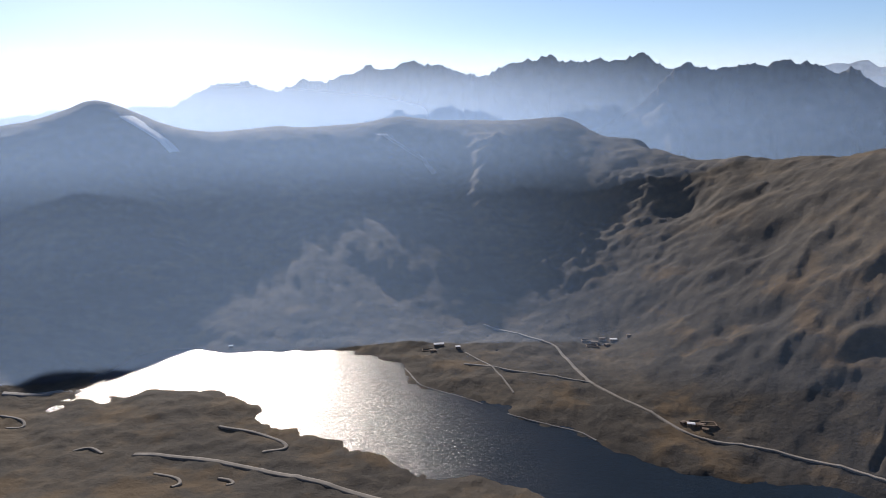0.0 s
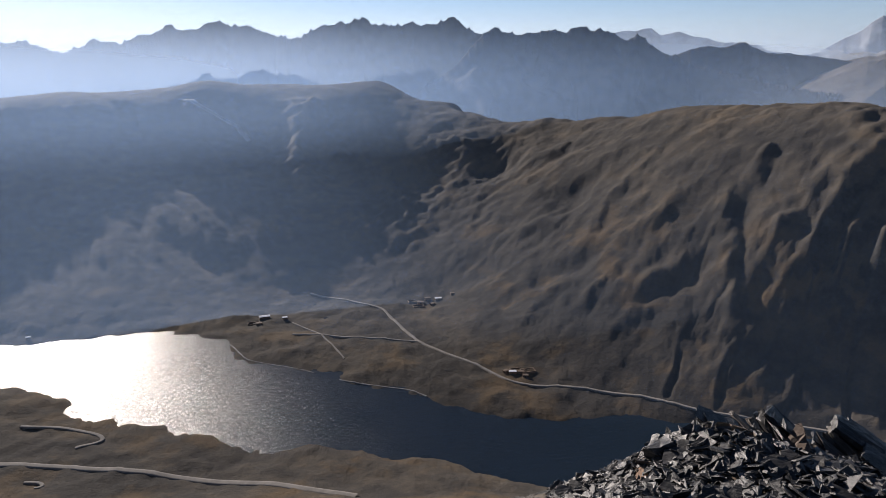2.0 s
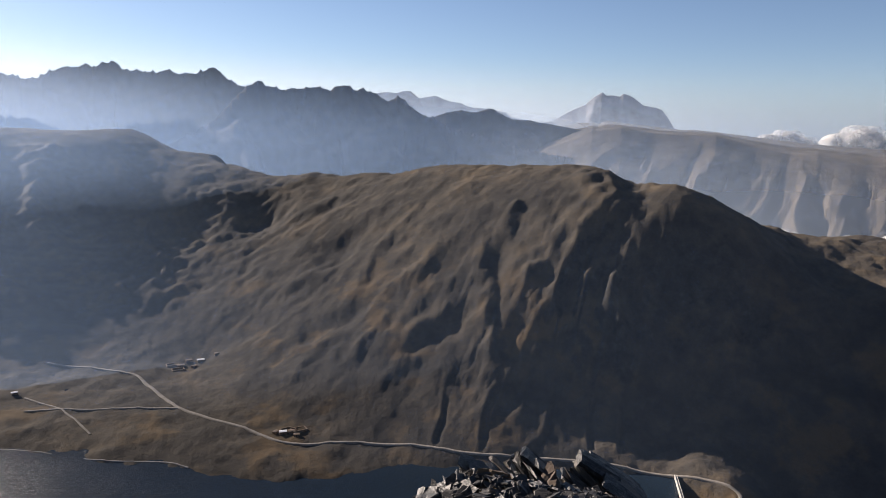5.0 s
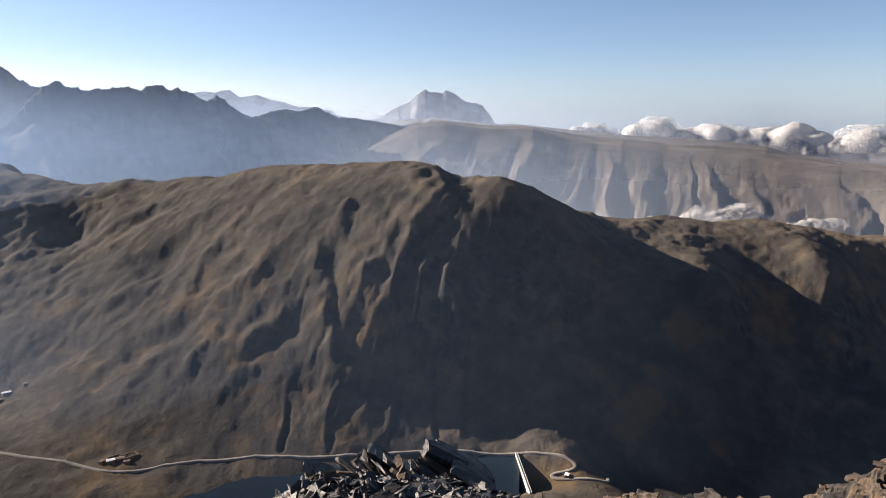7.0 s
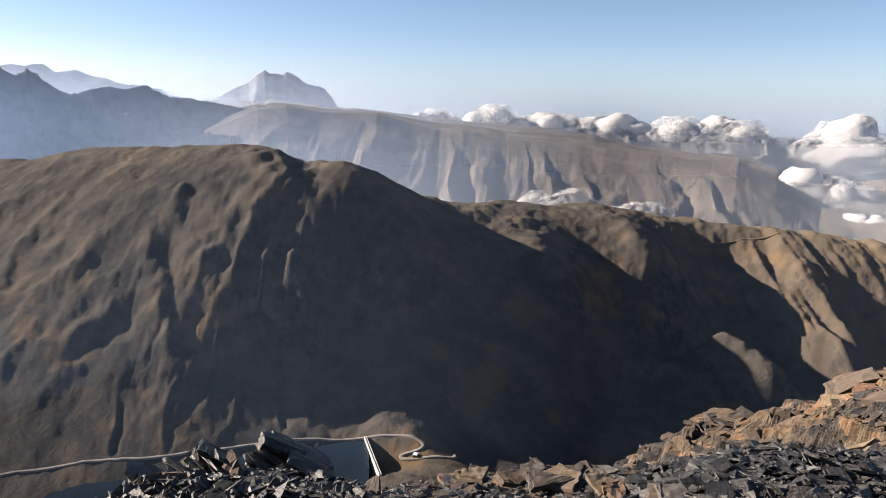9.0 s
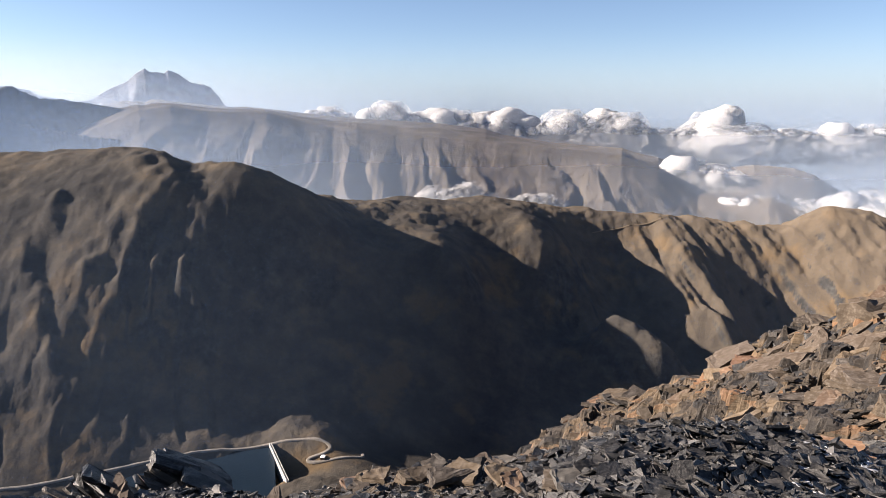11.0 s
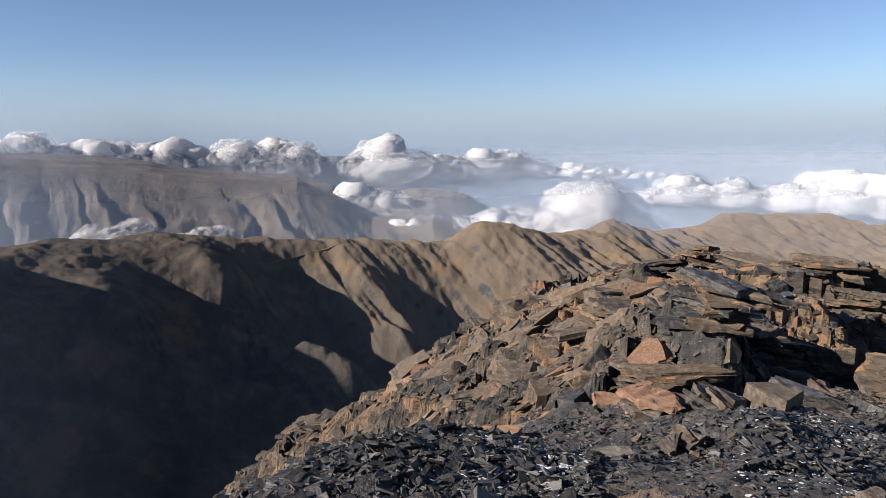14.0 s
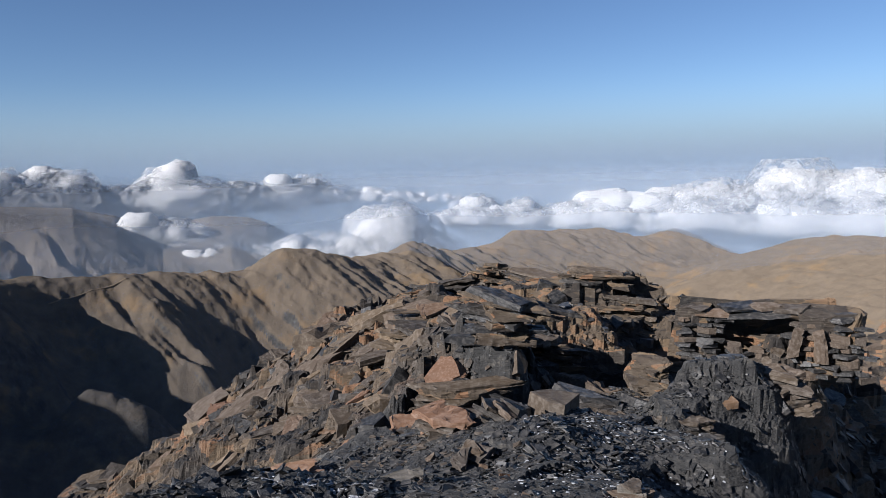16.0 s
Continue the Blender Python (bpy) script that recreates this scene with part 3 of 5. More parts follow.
BLUE_CREST = [(-40, 0.2), (-31.5, 0.0), (-27.3, 0.66), (-20.6, 0.77), (-17.3, 2.3), (-14.9, 2.5), (-13.2, 1.75), (-11.5, 2.23), (-10.75, 2.66), (-10.3, 2.44), (-9.1, 2.42), (-8.0, 2.83), (-6.6, 3.17), (-5.7, 3.7), (-5.1, 3.31),
              (-3.9, 3.26), (-3, 3.75), (-2.1, 3.89), (-1.7, 3.74), (0.2, 3.48), (0.9, 3.08), (2.5, 2.84), (2.7, 2.59), (3.7, 2.81), (4.3, 3.24), (5.35, 3.62), (6.1, 3.59), (6.6, 3.85), (7.05, 3.72), (7.7, 3.98), (8.4, 4.16), (9.05, 3.65),
              (10.7, 3.65), (11.4, 3.53), (12.2, 3.79), (12.8, 3.49), (13.8, 3.61), (14.4, 3.83), (15.1, 4.17), (15.5, 3.91), (16, 3.52), (16.9, 3.04), (17.5, 2.8), (20, 1.5), (24, 0)]
NEAR_CREST = [(6, -5.5), (9, -3.6), (10.8, -2.3), (13, -1.0), (15.3, 0.3), (16.6, 1.8), (17.6, 2.85), (18.5, 3.3), (19, 3.03), (19.6, 2.98), (20.1, 2.72), (21.1, 2.8), (22.1, 2.96), (22.8, 3.04), (23.9, 2.77), (24.3, 3.07), (24.9, 3.19), (25.4, 3.1),
              (25.8, 2.88), (26.4, 3.0), (27.2, 2.78), (28, 2.25), (28.6, 2.15), (29.1, 2.53), (29.6, 2.27), (30.1, 1.83), (30.8, 1.22), (32.1, 0.95), (33.4, 0.16), (35, -0.28), (37.1, -0.8), (39.6, -1.43), (41.9, -1.75), (44.6, -2.22), (46, -2.6), (48.6, -3.5), (52, -5)]
far_range("mountain_range", BLUE_CREST, 2900, 3350, -420, 22, 5, BLUE_ROCK, "jagged dark rocky mountain range in blue haze", 0.16, 5.0, 0.7)
far_range("mountain_range", NEAR_CREST, 2300, 2880, -420, 16, 6, BLUE_ROCK, "dark rocky mountain with long spurs in blue haze", 0.2, 5.5, 1.1)
MID_CREST = [(29, -0.6), (31.2, 0.39), (32.1, 1.03), (32.9, 1.37), (34.2, 1.61), (35.2, 1.42), (36.2, 1.74), (36.7, 1.82), (37.2, 1.43), (38.1, 1.0), (39.6, 0.94), (41, 0.7), (44, 0.2), (48, -0.8), (52, -2.5)]
far_range("mountain_range", MID_CREST, 2700, 3250, -420, 8, 8, BLUE_ROCK, "low dark ridge in blue haze below the snow peaks", 0.18, 5.0, 1.0)
PLATEAU_CREST = [(33, -5), (38, -1.0), (40, 0.2), (43.3, 0.85), (44.4, 0.92), (44.9, 0.79), (45.3, 1.02), (45.8, 1.05), (46.9, 0.88), (48.3, 0.78), (51, 0.5), (52, 0.55), (53.7, 0.39), (55.5, 0.19), (59.9, -0.28), (64.2, -0.49), (66.9, -0.66), (70.6, -1.1), (72, -1.53),
                 (75.9, -2.3), (81.2, -2.68), (82.1, -2.98), (83.9, -3.25), (85.3, -3.86), (87, -4.8), (88, -4.6), (89.3, -3.7), (90.7, -3.5), (92, -3.57), (93.4, -3.69), (94.7, -4.11), (95.6, -4.63), (98, -6)]
PLATEAU_RIM = [(33, -7), (38, -3.2), (41, -1.2), (44.4, 0.3), (46.6, 0.6), (49.2, 0.2), (53.5, 0.15), (55.5, -0.38), (57, -0.71), (58.6, -1.0), (60.4, -0.97), (62.1, -1.29), (63.8, -1.65), (67, -1.72), (68.4, -1.9), (72, -2.15), (75.9, -2.49), (81.2, -2.95), (84, -4.2), (87, -5.8), (89.3, -6), (92, -5.8), (98, -8)]
far_range("plateau_range", PLATEAU_CREST, 2280, 3700, -490, 2, 9, TAN_ROCK, "long tan plateau with gullied slopes in haze", 0.19, 4.6, 1.9, PLATEAU_RIM, 0.52, 6.0)
MASSIF = [(39, 0.6), (41.4, 0.92), (42.1, 1.4), (42.9, 1.86), (43.9, 2.32), (44.4, 2.86), (45, 3.19), (45.4, 2.94), (45.9, 3.0), (46.3, 2.87), (46.6, 3.13), (47.1, 2.96), (47.6, 2.68), (48.2, 2.24), (48.9, 2.18), (49.5, 1.94), (50.1, 1.24), (50.5, 0.6), (52, 0.0)]
far_range("snow_mountain", MASSIF, 4200, 4600, -200, 8, 3, SNOW_ROCK, "distant snow covered massif", 0.05, 2.2, 0.6)
SNOW_CREST = [(25, 2.0), (26.9, 2.61), (28.2, 2.89), (29, 2.79), (29.5, 2.96), (30.1, 2.99), (30.8, 2.47), (31.4, 2.58), (32.1, 2.7), (33.1, 2.3), (34.1, 2.16), (34.6, 1.94), (35.2, 1.8), (35.8, 1.83), (37.6, 1.55), (38.1, 1.17), (40, 0.9)]
far_range("snow_ridge", SNOW_CREST, 4100, 4500, -200, 2, 4, SNOW_ROCK, "distant snowy ridge behind the dark range", 0.05, 2.4, 0.6)


# ------------------------------------------------------------------ painted haze sheets across the valleys
def haze_sheet(r, b0, b1, low, high, density, color, fade0=10.0, fade1=10.0, bottom=-700.0, floor=None):
    """A curved see-through sheet added across the valley at a distance, tinted to imitate haze."""
    b = np.arange(b0, b1 + 0.01, 1.0)[None]
    z = np.array([bottom, (bottom + high) / 2, high])[:, None]
    m = mat_haze_sheet(density, low, high, (b0, b0 + fade0), (b1, b1 - fade1), color, floor)
    ob = grid_mesh("mist", r * np.sin(np.radians(b)) + 0 * z, r * np.cos(np.radians(b)) + 0 * z, z + 0 * b, m)
    return tagged(ob, "thin tinted sheet standing in for valley haze", "mist", kind="structure")


# blue of the distance, put into the sheets' colours to lift land behind them
HAZE_TINT, BLUE_TINT = (0.325, 0.4, 0.51), (0.18, 0.275, 0.45)
haze_sheet(660, 14, 125, -150, 60, 0.03, BLUE_TINT, 34, 25, -360, (-350, -300))
haze_sheet(840, -4, 46, -260, -60, 0.03, BLUE_TINT, 12, 34, -345, (-342, -285))
haze_sheet(1720, 92, 175, -140, 60, 0.12, HAZE_TINT, 12, 10, -330, (-320, -220))
haze_sheet(1050, -60, 24, -180, 180, 0.15, BLUE_TINT, 14, 36, -360, (-357, -340))
haze_sheet(1500, -60, 28, -40, 200, 0.18, BLUE_TINT, 14, 28, -250, (-190, -60))
haze_sheet(2200, -70, 90, -60, 240, 0.3, BLUE_TINT, 14, 80)
haze_sheet(2270, 30, 170, -250, 140, 0.34, HAZE_TINT, 14, 10)
haze_sheet(2890, -70, 26, 0, 290, 0.5, HAZE_TINT, 14, 50)
haze_sheet(3000, 76, 170, -330, 20, 0.34, HAZE_TINT, 20, 10)
haze_sheet(3380, -70, 100, 40, 320, 0.36, HAZE_TINT, 14, 80)
haze_sheet(3900, 34, 170, -260, 190, 0.4, HAZE_TINT, 16, 10)
haze_sheet(4370, 44, 165, -130, 10, 0.5, (0.42, 0.45, 0.48), 14, 10)
# backdrop shell added behind everything, glowing as painted horizon haze
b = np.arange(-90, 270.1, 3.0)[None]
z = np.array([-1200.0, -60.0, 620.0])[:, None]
horizon = grid_mesh("backdrop", 4880 * np.sin(np.radians(b)) + 0 * z, 4880 * np.cos(np.radians(b)) + 0 * z, z + 0 * b, mat_horizon_glow(-60.0, 600.0))
tagged(horizon, "glowing backdrop shell painted as pale horizon haze", "sky", kind="structure")


# ------------------------------------------------------------------ clouds
def puff_shapes(n, fineness):
    """A few unit puffs with a cauliflower surface."""
    made = []
    for k in range(n):
        bm = bmesh.new()
        bmesh.ops.create_icosphere(bm, subdivisions=fineness, radius=1.0)
        for v in bm.verts:
            p = v.co.copy()
            d = 0.0
            for f, a in ((1.2, 0.26), (2.7, 0.24), (5.5, 0.14)):
                d += a * (1 - 2.2 * abs(noise.noise(p * f + Vector((k * 9.1, f, 0)))))
            v.co = p * (1 + d)
        bm.verts.index_update()
        made.append((np.array([v.co[:] for v in bm.verts]), np.array([[v.index for v in f.verts] for f in bm.faces])))
        bm.free()
    return made


PUFFS = puff_shapes(6, 2)


def cloud(bearing, distance, base, top, wide, puffs, label, dense=True):
    """A bank of puffs with smaller ones budding from them: a thing with its dense body and a thin fringe."""
    thing = new("cloud")
    cx, cy = heading(bearing, distance)
    thing.location = (cx, cy, base)
    ax, ay = heading(bearing + 90)
    side, deep = np.array([ax, ay, 0]), np.array([-ay, ax, 0])
    rng = np.random.default_rng(int(bearing * 10) + int(distance))
    high, heaps = top - base, []
    for i in range(7):
        t = -1 + 2 * (i + rng.random()) / 7
        heaps.append((t * wide / 2 * side + rng.uniform(-0.1, 0.1) * wide * deep + np.array([0, 0, 0.18 * high]), high * rng.uniform(0.26, 0.36) * (1 - 0.4 * abs(t)), 2.2))
    for i in range(15):
        t = -1 + 2 * (i + rng.random()) / 15
        hill = high * (1 - 0.7 * abs(t) ** 1.6) * rng.uniform(0.45, 1.0)
        size = hill * rng.uniform(0.24, 0.4)
        heaps.append((t * wide / 2 * side + rng.uniform(-0.15, 0.15) * wide * deep + np.array([0, 0, hill - size]), size, 1.5))
    while len(heaps) < puffs:
        at, size, _ = heaps[int(rng.integers(2, len(heaps)))]
        way = rng.normal(0, 1, 3)
        way[2] = abs(way[2]) - 0.25
        small = size * rng.uniform(0.3, 0.6)
        if small > 0.025 * high:
            heaps.append((at + way / np.linalg.norm(way) * size * 0.75, small, 1.35))
    for part_name, material, grow in (("body", CLOUD, 0.95), ("fringe", CLOUD_FRINGE, 1.3)) if dense else (("core", CLOUD_FRINGE, 0.8), ("fringe", CLOUD_FRINGE, 1.2)):
        vs, fs, n = [], [], 0
        for i, (at, size, flat) in enumerate(heaps):
            if part_name == "fringe" and i % 3:
                continue
            co, fc = PUFFS[(i * 5 + len(part_name)) % 6]
            a = i * 2.4
            rot = np.array([[math.cos(a), -math.sin(a), 0], [math.sin(a), math.cos(a), 0], [0, 0, 1]])
            vs.append(co @ rot.T * size * grow * np.array([flat, flat, 0.95]) + at)
            fs.append(fc + n)
            n += len(co)
        me = bpy.data.meshes.new(part_name)
        me.from_pydata(np.concatenate(vs), [], np.concatenate(fs))
        me.polygons.foreach_set("use_smooth", np.ones(len(me.polygons), bool))
        me.materials.append(material)
        new(part_name, me).parent = thing
    return tagged(thing, label, "cloud", "clouds over the lowland")


def tower(bearing, distance, low, high, span, puffs, label, dense=True):
    """A cloud by its bearing and distance, from low to high degrees against the horizon, span degrees wide."""
    return cloud(bearing, distance, distance * math.tan(radians(low)), distance * math.tan(radians(high)), distance * math.tan(radians(span)), puffs, label, dense)


FAR_BANK = "white cumulus bank far over the lowland"
for b, lo, hi, w in ((58, -1.2, 0.6, 4), (62.5, -1.3, 0.9, 4), (67, -1.4, 0.7, 5), (72, -2.0, 0.75, 5), (76.5, -2.4, 0.1, 5), (80, -2.6, 0.5, 4), (84, -2.7, -0.4, 5), (88.3, -2.7, 0.7, 3.6),
                     (92.3, -2.8, -0.1, 4), (96.2, -2.6, 0.05, 5), (101.5, -2.6, -1.4, 6), (107, -2.8, -2.0, 5)):
    tower(b, 4300, lo, hi, w * 1.5, 80, FAR_BANK)
for b, lo, hi, w in ((111.5, -4.6, -2.2, 4), (115, -4.7, -2.7, 4), (121, -4.9, -1.6, 5), (125, -5.0, -1.9, 5), (129, -5.0, -0.95, 5), (133, -5.2, -1.2, 4.5), (135.5, -5.2, -0.5, 4), (139.5, -5.2, -1.0, 5), (144, -5.2, -1.3, 5)):
    tower(b, 3900, lo, hi, w * 1.3, 70, "tall white cumulus standing behind the brown ridge")
for b, d, lo, hi, w in ((85.7, 3300, -5.4, -2.9, 3.2), (88.5, 3300, -6.3, -3.6, 3), (100, 3100, -7.8, -4.0, 6), (104.5, 3150, -7.8, -2.9, 5), (96.5, 3100, -7.8, -4.8, 5), (90.5, 3000, -7.8, -5.4, 4)):
    tower(b, d, lo, hi, w * 1.3, 64, "low white cloud drifting over the ridge")
for b, d, lo, hi, w in ((57.8, 2500, -7.4, -6.1, 2.5), (63.5, 2500, -7.6, -6.3, 3), (67, 2500, -7.6, -5.6, 3), (69, 2500, -7.4, -4.9, 1.6), (74.5, 2550, -7.4, -5.7, 2.4)):
    tower(b, d, lo, hi, w * 1.5, 40, "small mist cloud rising from the gorge", False)


# ------------------------------------------------------------------ the summit's rock
def mat_crag():
    m = Nodes("crag_rock")
    cell = m.add("TexVoronoi", Vector=m.stretched(0.9, 0.6, 1.6, 25), Scale=1.0)
    small = m.add("TexVoronoi", Vector=m.stretched(2.6, 1.7, 6.0, 15), Scale=1.0)
    c1 = m.add("SeparateColor", Color=cell.outputs["Color"]).outputs[0]
    c2 = m.add("SeparateColor", Color=small.outputs["Color"]).outputs[1]
    t = m.math("ADD", m.math("MULTIPLY", c1, 0.45), m.math("ADD", m.math("MULTIPLY", c2, 0.3), m.math("MULTIPLY", m.noise(0.35, 6, 0.6), 0.35)))
    col = m.ramp(t, [(0.3, (0.0133, 0.0117, 0.0107)), (0.44, (0.0311, 0.0248, 0.0196)), (0.56, (0.0576, 0.0433, 0.0297)), (0.68, (0.103, 0.0722, 0.0431)), (0.8, (0.148, 0.0791, 0.0406)), (0.95, (0.111, 0.086, 0.0596))])
    grain = m.noise(9.0, 8, 0.75)
    hollow = m.tree.nodes.new("ShaderNodeVectorMath")
    hollow.operation = "DISTANCE"
    m.put(hollow.inputs[0], m.stretched(1, 1, 0))
    hollow.inputs[1].default_value = (5.6, -4.6, 0)
    gravel = m.band(m.math("ADD", hollow.outputs["Value"], m.math("MULTIPLY", m.noise(0.9, 4, 0.6), 2.5)), 6.4, 4.6)
    col = m.mix(gravel, col, m.mix(grain, (0.012, 0.012, 0.0128), (0.045, 0.0435, 0.0413)))
    col = m.mix(m.band(grain, 0.5, 0.8), col, m.mix(0.4, col, (0.25, 0.22, 0.18)))
    layer = m.noise(1.0, 5, 0.65, m.stretched(2.5, 2.5, 34, 10))
    n = m.bump(grain, 0.6, 0.03, m.bump(layer, 1.0, 0.09))
    return m.surface(col, 0.8, n, 0.3)


def mat_slate(name, dark, light, tint, gloss):
    m = Nodes(name)
    pick = m.tree.nodes.new("ShaderNodeNewGeometry").outputs["Random Per Island"]
    pick = m.math("FRACT", m.math("ADD", pick, m.random()))
    base = m.ramp(pick, [(0.0, dark), (0.7, light), (0.93, light), (1.0, tint)])
    grain = m.noise(14.0, 7, 0.7)
    col = m.mix(m.band(grain, 0.42, 0.72), m.mix(0.3, base, (0.006, 0.006, 0.006)), m.mix(0.28, base, (0.22, 0.2, 0.18)))
    n = m.bump(grain, 0.6, 0.015, m.bump(m.noise(1.0, 4, 0.6, m.stretched(6, 6, 90)), 0.8, 0.015))
    return m.surface(col, gloss, n, 0.3)


def mat_frost():
    m = Nodes("frost")
    g = m.noise(30.0, 6, 0.7)
    return m.surface(m.ramp(g, [(0.3, (0.16, 0.164, 0.176)), (0.6, (0.336, 0.344, 0.36))]), 0.7, m.bump(g, 0.5, 0.02), 0.3)


CRAG = mat_crag()
SLATE = mat_slate("slate", (0.00546, 0.00569, 0.00608), (0.0203, 0.0203, 0.0211), (0.125, 0.123, 0.121), 0.45)
TAN = mat_slate("tan_stone", (0.0559, 0.0398, 0.0254), (0.12, 0.0842, 0.0501), (0.16, 0.113, 0.0686), 0.85)
BROWN = mat_slate("brown_stone", (0.028, 0.0225, 0.0179), (0.0759, 0.0526, 0.0343), (0.136, 0.0676, 0.0343), 0.8)
ORANGE = mat_slate("orange_stone", (0.131, 0.0671, 0.0378), (0.171, 0.0937, 0.0515), (0.197, 0.127, 0.0755), 0.75)
PALE = mat_slate("pale_stone", (0.0468, 0.0429, 0.0374), (0.109, 0.0952, 0.078), (0.172, 0.164, 0.148), 0.65)
LAYER = mat_slate("layered_rock", (0.0066, 0.00584, 0.00526), (0.0624, 0.0443, 0.0278), (0.125, 0.0704, 0.0363), 0.65)
FROST = mat_frost()

rock_b = np.concatenate([np.arange(-6, 146, 0.2), np.arange(146, 354.1, 2.0)])
rock_r = np.concatenate([np.geomspace(0.04, 1.6, 12), np.geomspace(1.7, 44, 340)])
summit = polar_sheet("summit_rock", rock_b, rock_r, summit_height, CRAG)
summit.data.polygons.foreach_set("use_smooth", np.zeros(len(summit.data.polygons), bool))
tagged(summit, "broken layered brown and grey rock of the summit", "rock", kind="structure")


# ------------------------------------------------------------------ loose slate
def part(name, bm, material, parent=None, label=""):
    me = bpy.data.meshes.new(name)
    bm.to_mesh(me)
    bm.free()
    me.materials.append(material)
    ob = new(name, me)
    ob.parent = parent
    if label:
        ob["label"] = label
    return ob


def plate(rng, thick=0.09):
    """A chipped slate plate about one metre wide, to be scaled: points and faces."""
    n = int(rng.integers(5, 8))
    a = np.sort(rng.uniform(0, 2 * np.pi, n) * 0.35 + np.linspace(0, 2 * np.pi, n, endpoint=False) * 1.0)
    rad = rng.uniform(0.32, 0.55, n)
    ring = np.stack([np.cos(a) * rad * rng.uniform(1.0, 1.5), np.sin(a) * rad], 1)
    t = thick * rng.uniform(0.5, 1.3)
    low = np.column_stack([ring * rng.uniform(0.85, 1.0, (n, 1)), np.full(n, -t / 2)])
    high = np.column_stack([ring * rng.uniform(0.8, 1.0, (n, 1)), t / 2 + rng.uniform(-0.03, 0.03, n)])
    tri = [[i, (i + 1) % n, n + (i + 1) % n, n + i] for i in range(n)] + [list(range(n, 2 * n)), list(range(n - 1, -1, -1))]
    return np.concatenate([low, high]), tri


rng = np.random.default_rng(11)
PLATES = [plate(rng) for _ in range(14)]
THICK = [plate(rng, 0.4) for _ in range(10)]


def plate_mesh(name, shape, material):
    me = bpy.data.meshes.new(name)
    me.from_pydata(shape[0], [], shape[1])
    me.materials.append(material)
    return me


SLATE_MESHES = [plate_mesh("slate", p, SLATE) for p in PLATES]
BROWN_MESHES = [plate_mesh("stone", p, BROWN) for p in THICK]


def on_summit(x, y, step=0.12):
    """Height and normal of the summit's rock, evened out over a hand's width."""
    x, y = np.atleast_1d(x), np.atleast_1d(y)
    z = sum(summit_height(x + i * step, y + j * step) for i, j in ((0, 0), (1, 0), (-1, 0), (0, 1), (0, -1))) / 5
    gx = (summit_height(x + step, y) - summit_height(x - step, y)) / (2 * step)
    gy = (summit_height(x, y + step) - summit_height(x, y - step)) / (2 * step)
    return z, gx, gy


def lie(x, y, z, gx, gy, spin, tilt_x, tilt_y, scale, follow=0.7):
    """The pose of a slate that lies on a slope, tilted from it by a little."""
    n = Vector((-follow * gx + tilt_x, -follow * gy + tilt_y, 1)).normalized()
    return Matrix.Translation((x, y, z)) @ n.to_track_quat("Z", "Y").to_matrix().to_4x4() @ pose(0, 0, 0, 0, 0, spin) @ Matrix.Diagonal((scale, scale, scale, 1))


def strew(count, b0, b1, r0, r1, s0, s1, tilt, rng, shapes, lift=0.0, follow=0.7, even=0.12):
    """Places for loose plates over a stretch of the plan: pose matrices and shapes."""
    b = np.radians(rng.uniform(b0, b1, count))
    r = np.sqrt(rng.uniform(r0 ** 2, r1 ** 2, count))
    x, y = r * np.sin(b), r * np.cos(b)
    z, gx, gy = on_summit(x, y, even)
    s = s0 * (s1 / s0) ** (rng.uniform(0, 1, count) ** 1.7)
    return [(lie(x[i], y[i], z[i] + lift + 0.03 * s[i], gx[i], gy[i], rng.uniform(0, 360), rng.normal(0, tilt), rng.normal(0, tilt), s[i], follow), int(rng.integers(len(shapes))))
            for i in range(count)]


def heap(name, places, shapes, material, label, category):
    """Many plates too many to count, joined into one."""
    vs, fs, n = [], [], 0
    for m, k in places:
        co, faces = shapes[k]
        a = np.array(m)
        vs.append(co @ a[:3, :3].T + a[:3, 3])
        fs += [[i + n for i in f] for f in faces]
        n += len(co)
    me = bpy.data.meshes.new(name)
    me.from_pydata(np.concatenate(vs), [], fs)
    me.materials.append(material)
    return tagged(new(name, me), label, category, kind="stuff")


rng = np.random.default_rng(21)
heap("scree", strew(11000, 74, 106, 2.3, 5.4, 0.03, 0.14, 0.42, rng, PLATES, 0.02) + strew(7500, 22, 52, 2.6, 4.8, 0.03, 0.14, 0.5, rng, PLATES, 0.02) + strew(3800, 52, 76, 2.6, 4.6, 0.03, 0.1, 0.35, rng, PLATES)
     + strew(1500, 143, 354, 1.0, 9.0, 0.05, 0.2, 0.3, rng, PLATES) + strew(8500, 98, 143, 2.4, 6.5, 0.025, 0.12, 0.32, rng, PLATES) + strew(7500, 114, 143, 5.0, 11.0, 0.035, 0.17, 0.3, rng, PLATES, 0.01), PLATES, SLATE, "dark grey slate rubble strewn over the summit", "scree")
heap("rubble", strew(500, 40, 120, 3.2, 9.0, 0.04, 0.15, 0.3, rng, THICK) + strew(700, 88, 130, 8.0, 23.0, 0.06, 0.25, 0.3, rng, THICK), THICK, BROWN,
     "brown angular stones lying among the slate", "rubble")
heap("ledges", strew(6500, 88, 122, 8.0, 22.5, 0.06, 0.36, 0.14, rng, PLATES, -0.01, 0.9, 0.5) + strew(2200, 86, 118, 5.4, 10, 0.05, 0.24, 0.14, rng, PLATES, -0.01, 0.9, 0.5)
     + strew(1500, 120, 143, 9.5, 18, 0.06, 0.34, 0.18, rng, PLATES, -0.01, 0.6), PLATES, LAYER, "weathered layers of brown and grey slate breaking out of the slope", "rock")
